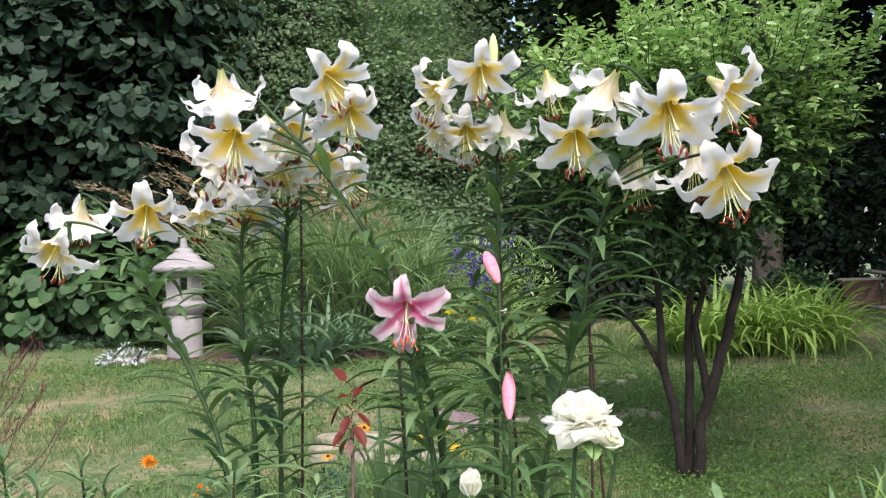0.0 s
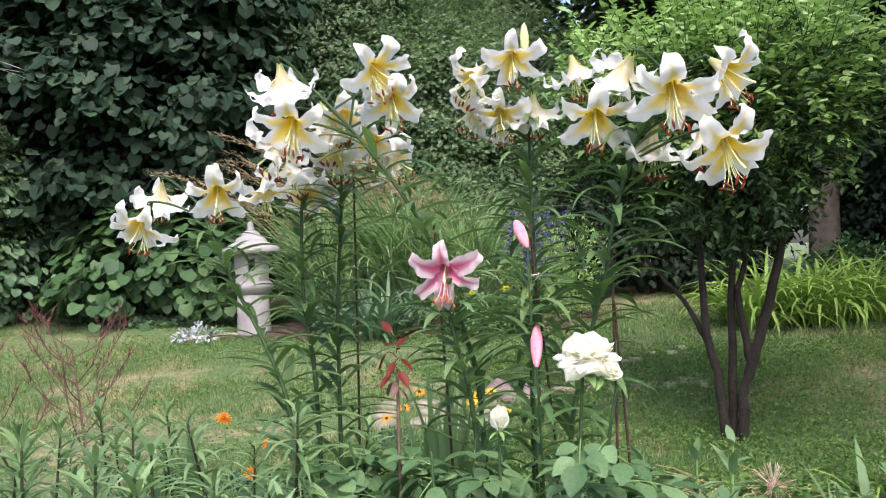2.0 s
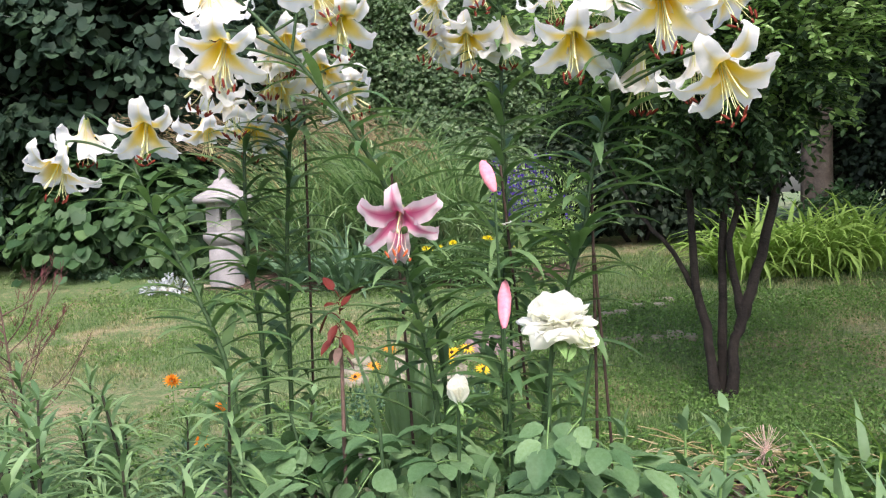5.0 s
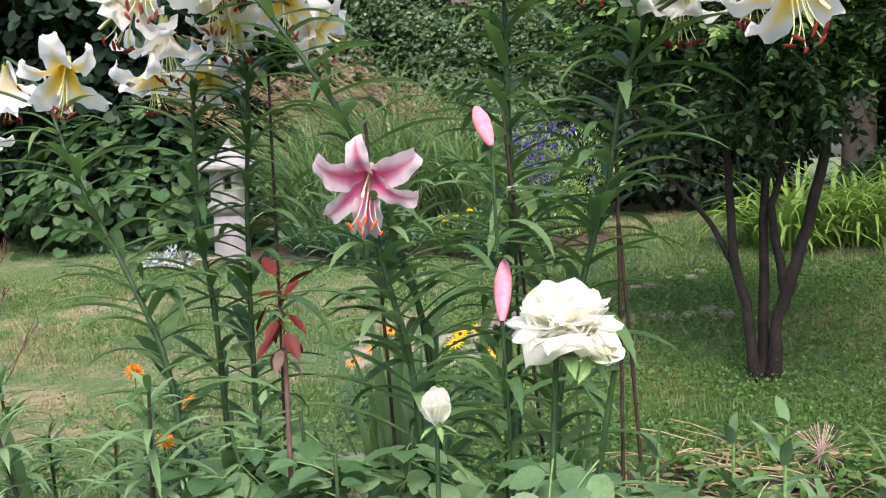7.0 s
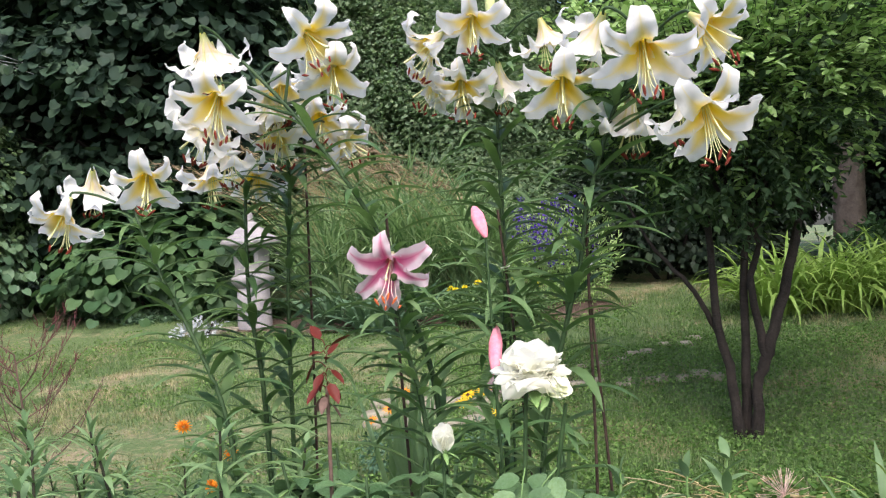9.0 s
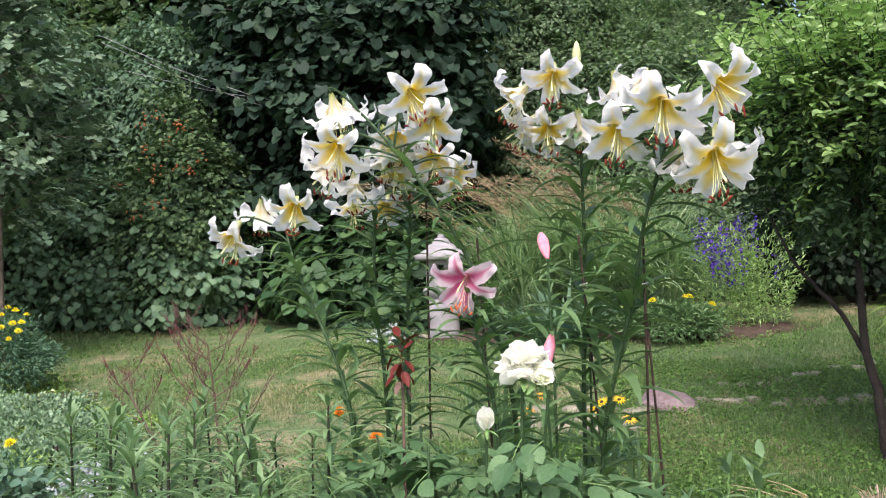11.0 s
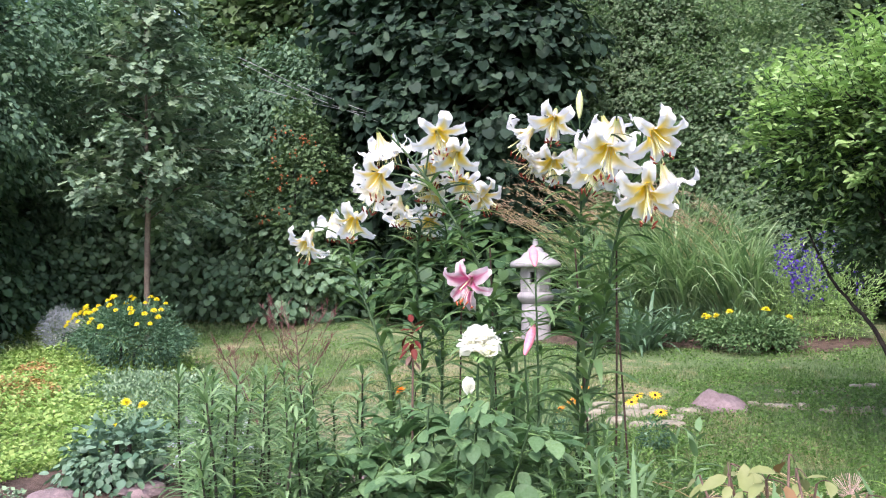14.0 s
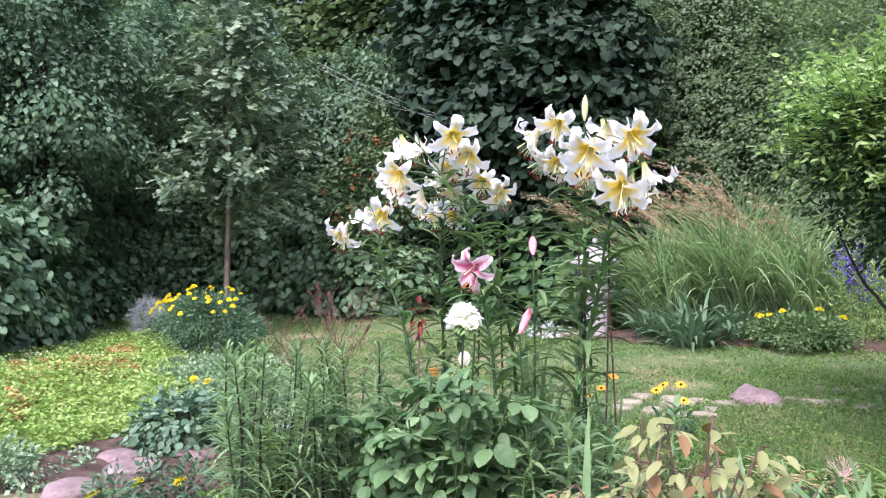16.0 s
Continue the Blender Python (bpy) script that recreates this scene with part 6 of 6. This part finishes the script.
allium()
r1 = np.random.default_rng(88)
h = thing("straw_litter", (0.9, 3.55, 0.01), "dry straw and dead stalks lying on the soil", "straw", kind="stuff")
V, F = join([tube([p, p + q * 0.5 + np.array([0, 0, 0.01]), p + q], (0.003, 0.0025, 0.002), 4) for p, q in zip(r1.normal(size=(160, 3)) * np.array([0.28, 0.2, 0.015]) + np.array([0, 0, 0.06]), r1.normal(size=(160, 3)) * np.array([0.12, 0.1, 0.03]))])
part_of("straws", mesh_of("straws", V, F, M["straw"]), h)


def leafy_ground(name, n, region, leaf, tpl, mat, label, category, seed, height=0.05, width=1.0, keep=None, lift=0.6, cushion=0.0):
    """Ground cover of many small leaves."""
    r = np.random.default_rng(seed)
    x0, x1, y0, y1 = region
    X, Y = r.uniform(x0, x1, n), r.uniform(y0, y1, n)
    # ragged margin
    k = np.minimum(np.minimum(X - x0, x1 - X), np.minimum(Y - y0, y1 - Y)) > 0.2 + 0.16 * lumps(np.stack([X, Y, X * 0], -1), 4.0, seed + 5)
    X, Y = X[k], Y[k]
    if keep is not None:
        k = keep(X, Y)
        X, Y = X[k], Y[k]
    bump = 0.5 + 0.5 * lumps(np.stack([X, Y, X * 0], -1), 2.2, seed)
    pad = np.clip(lumps(np.stack([X, Y, X * 0], -1), 11.0, seed + 3), -0.6, 1.0) * cushion
    Z = ground_z(X, Y) + height * (0.3 + 0.8 * bump) * r.uniform(0.3, 1.0, len(X)) + pad
    P = np.stack([X, Y, Z], -1)
    out = r.normal(size=P.shape) * np.array([1, 1, 0.3])
    V, F = scatter(tpl, P, out + np.array([0, 0, 0.25]), np.array([0, 0, 1.0]) + r.normal(size=P.shape) * lift, leaf * r.uniform(0.6, 1.3, len(P)), width)
    h = thing(name, (0, 0, 0), label, category, kind="stuff")
    part_of("leaves", mesh_of("leaves", V, F, mat), h)


def sedum_bed(X, Y):
    edge = 0.35 * np.sin(X * 2.1) + 0.25 * np.sin(Y * 3.0)
    return (Y > 1.75 + 0.02 * X + edge * 0.4) & (X < -2.55 - 0.28 * (Y - 2.0) - edge * 0.3) & (Y < 6.0 - (X + 5.2) * 0.4 + edge * 0.5)


leafy_ground("sedum_carpet", 260000, (-10.6, -2.5, 1.6, 8.2), 0.033, LEAF2, M["sedum"], "carpet of lime-green succulent ground cover", "ground cover", 1, 0.17, 1.0, sedum_bed, 0.45, 0.045)
def red_patch(X, Y):
    """Reddened clumps of sedum with frayed outlines."""
    d = np.min([((X - a) ** 2 + (Y - b) ** 2) / c ** 2 for a, b, c in ((-4.8, 3.8, 0.34), (-4.95, 3.45, 0.32), (-4.9, 3.15, 0.24), (-3.95, 2.58, 0.15), (-3.8, 2.85, 0.14), (-5.4, 4.3, 0.34), (-3.6, 2.25, 0.13), (-4.4, 3.2, 0.2))], axis=0)
    return sedum_bed(X, Y) & (d < 0.9 + 0.5 * lumps(np.stack([X, Y, X * 0], -1), 7.0, 78))


leafy_ground("red_sedum", 120000, (-6.0, -3.2, 1.8, 4.9), 0.032, LEAF2, M["sedum_red"], "orange-red patches of succulent ground cover", "ground cover", 2, 0.21, 0.9, lift=0.4, keep=red_patch, cushion=0.04)
leafy_ground("variegated_sedum", 60000, (-10.4, -3.5, 3.2, 8.0), 0.03, LEAF2, M["sedum_pale"], "pale variegated ground cover in patches", "ground cover", 3, 0.2, 0.8, lift=0.2, keep=lambda X, Y: sedum_bed(X, Y) & (lumps(np.stack([X, Y, X * 0], -1), 1.7, 31) > 0.5), cushion=0.045)
for k, (x, y, a, b, c, n) in enumerate([(-3.8, 4.3, 0.75, 0.45, 0.13, 6000), (-4.4, 4.75, 0.6, 0.45, 0.13, 4600), (-3.15, 3.75, 0.4, 0.3, 0.1, 2600), (-2.6, 1.35, 0.5, 0.35, 0.11, 3200)]):
    shrub("grey_green_mound", (x, y), (a, b, c), n, 0.03, LEAF4, M["grey_leaf"], "spreading mound of small grey-green leaves", "perennial", 500 + k, 2, inner=0.4, droop=0.0)
shrub("silver_plant", (-6.85, 5.95), (0.22, 0.18, 0.26), 5200, 0.022, LEAF4, M["silver"], "airy silvery-blue foliage plant in the border", "perennial", 510, 2, inner=0.3, droop=-0.5, width=0.35)
shrub("silver_ragwort", (-2.95, 8.35), (0.26, 0.12, 0.06), 160, 0.045, OAK, M["silver"], "white felty silver ragwort at the lantern's foot", "perennial", 511, 1, droop=0.0)
shrub("silver_ragwort", (-2.3, 3.35), (0.1, 0.1, 0.08), 52, 0.07, OAK, M["silver"], "white felty silver ragwort in the mounded bed", "perennial", 512, 1, droop=-0.3, centre=0.12)
shrub("small_rose_bush", (-2.2, 2.5), (0.24, 0.22, 0.13), 800, 0.047, LEAF8, M["small_rose_leaf"], "small bushy rose without flowers", "rose", 513, 4, inner=0.4, centre=0.19)


# ---- turf ----
def turf():
    r = np.random.default_rng(4)
    n = 330000
    y = 2.7 + (10.2 - 2.7) * r.uniform(0, 1, n) ** 1.35
    x = r.uniform(-1, 1, n) * (2.6 + 0.62 * y) - 0.16 * y
    k = ~sedum_bed(x, y) & ~((y < 3.2) & (np.abs(x + 0.1) < 1.6) & (r.uniform(0, 1, n) < 0.9)) & ~((np.abs(x + 0.9) < 1.75) & (np.abs(y - 8.9) < 0.5)) & ~((y > 9.3) & (x < 0.5))
    x, y = x[k], y[k]
    dry = lumps(np.stack([x, y, x * 0], -1), 1.1, 9)
    k = r.uniform(0, 1, len(x)) < np.interp(dry, [0.3, 1.1], [1.0, 0.45])
    x, y, dry = x[k], y[k], dry[k]
    n = len(x)
    h = 0.03 * r.uniform(0.5, 1.5, n) * np.interp(dry, [0.3, 1.2], [1.0, 0.6])
    a = r.uniform(0, 6.28, n)
    w = 0.004 + 0.0006 * y
    P = np.stack([x, y, ground_z(x, y)], -1)
    S = np.stack([np.cos(a), np.sin(a), a * 0], -1) * (w / 2)[:, None]
    L = np.stack([np.sin(a) * r.normal(size=n) * 0.5, -np.cos(a) * r.normal(size=n) * 0.5, np.ones(n)], -1)
    V = np.stack([P - S, P + S, P + L * h[:, None]], 1).reshape(-1, 3)
    F = np.arange(3 * n).reshape(-1, 3)
    ob = thing("lawn_grass", (0, 0, 0), "short patchy lawn grass, dry in places", "grass", kind="stuff")
    part_of("blades", mesh_of("blades", V, F, M["turf"], False), ob)


turf()
leafy_ground("clover", 80000, (-0.6, 4.6, 3.0, 7.6), 0.019, LEAF2, M["clover"], "clover and low weeds growing in the shaded lawn", "weeds", 6, 0.05, 1.0)
leafy_ground("lawn_weeds", 70000, (-6.5, 3.5, 3.4, 9.2), 0.02, LEAF2, M["clover"], "patches of clover and broad-leaved weeds in the lawn", "weeds", 16, 0.03, 1.1, lambda X, Y: ~sedum_bed(X, Y) & (lumps(np.stack([X, Y, X * 0], -1), 2.4, 12) > 0.1))
leafy_ground("bed_weeds", 5200, (0.6, 2.6, 2.2, 3.8), 0.045, LEAF8, M["clover"], "low leafy weeds at the edge of the bed", "weeds", 7, 0.14, 0.6)
leafy_ground("bed_weeds", 2600, (-1.5, 0.6, 1.3, 2.9), 0.05, LEAF8, M["clover"], "low leafy weeds in the lily bed", "weeds", 8, 0.12, 0.6)
leafy_ground("border_litter", 5000, (-4.8, -1.9, 8.9, 9.5), 0.06, LEAF4, M["hedge"], "low leaves and litter at the foot of the hedge", "litter", 9, 0.12)
leafy_ground("creeping_mat", 5000, (-3.4, -2.0, 1.0, 2.4), 0.032, LEAF4, M["grey_leaf"], "creeping grey-green mat between the stepping stones", "ground cover", 10, 0.05, 0.8, lambda X, Y: lumps(np.stack([X, Y, X * 0], -1), 3.0, 21) > -0.25)
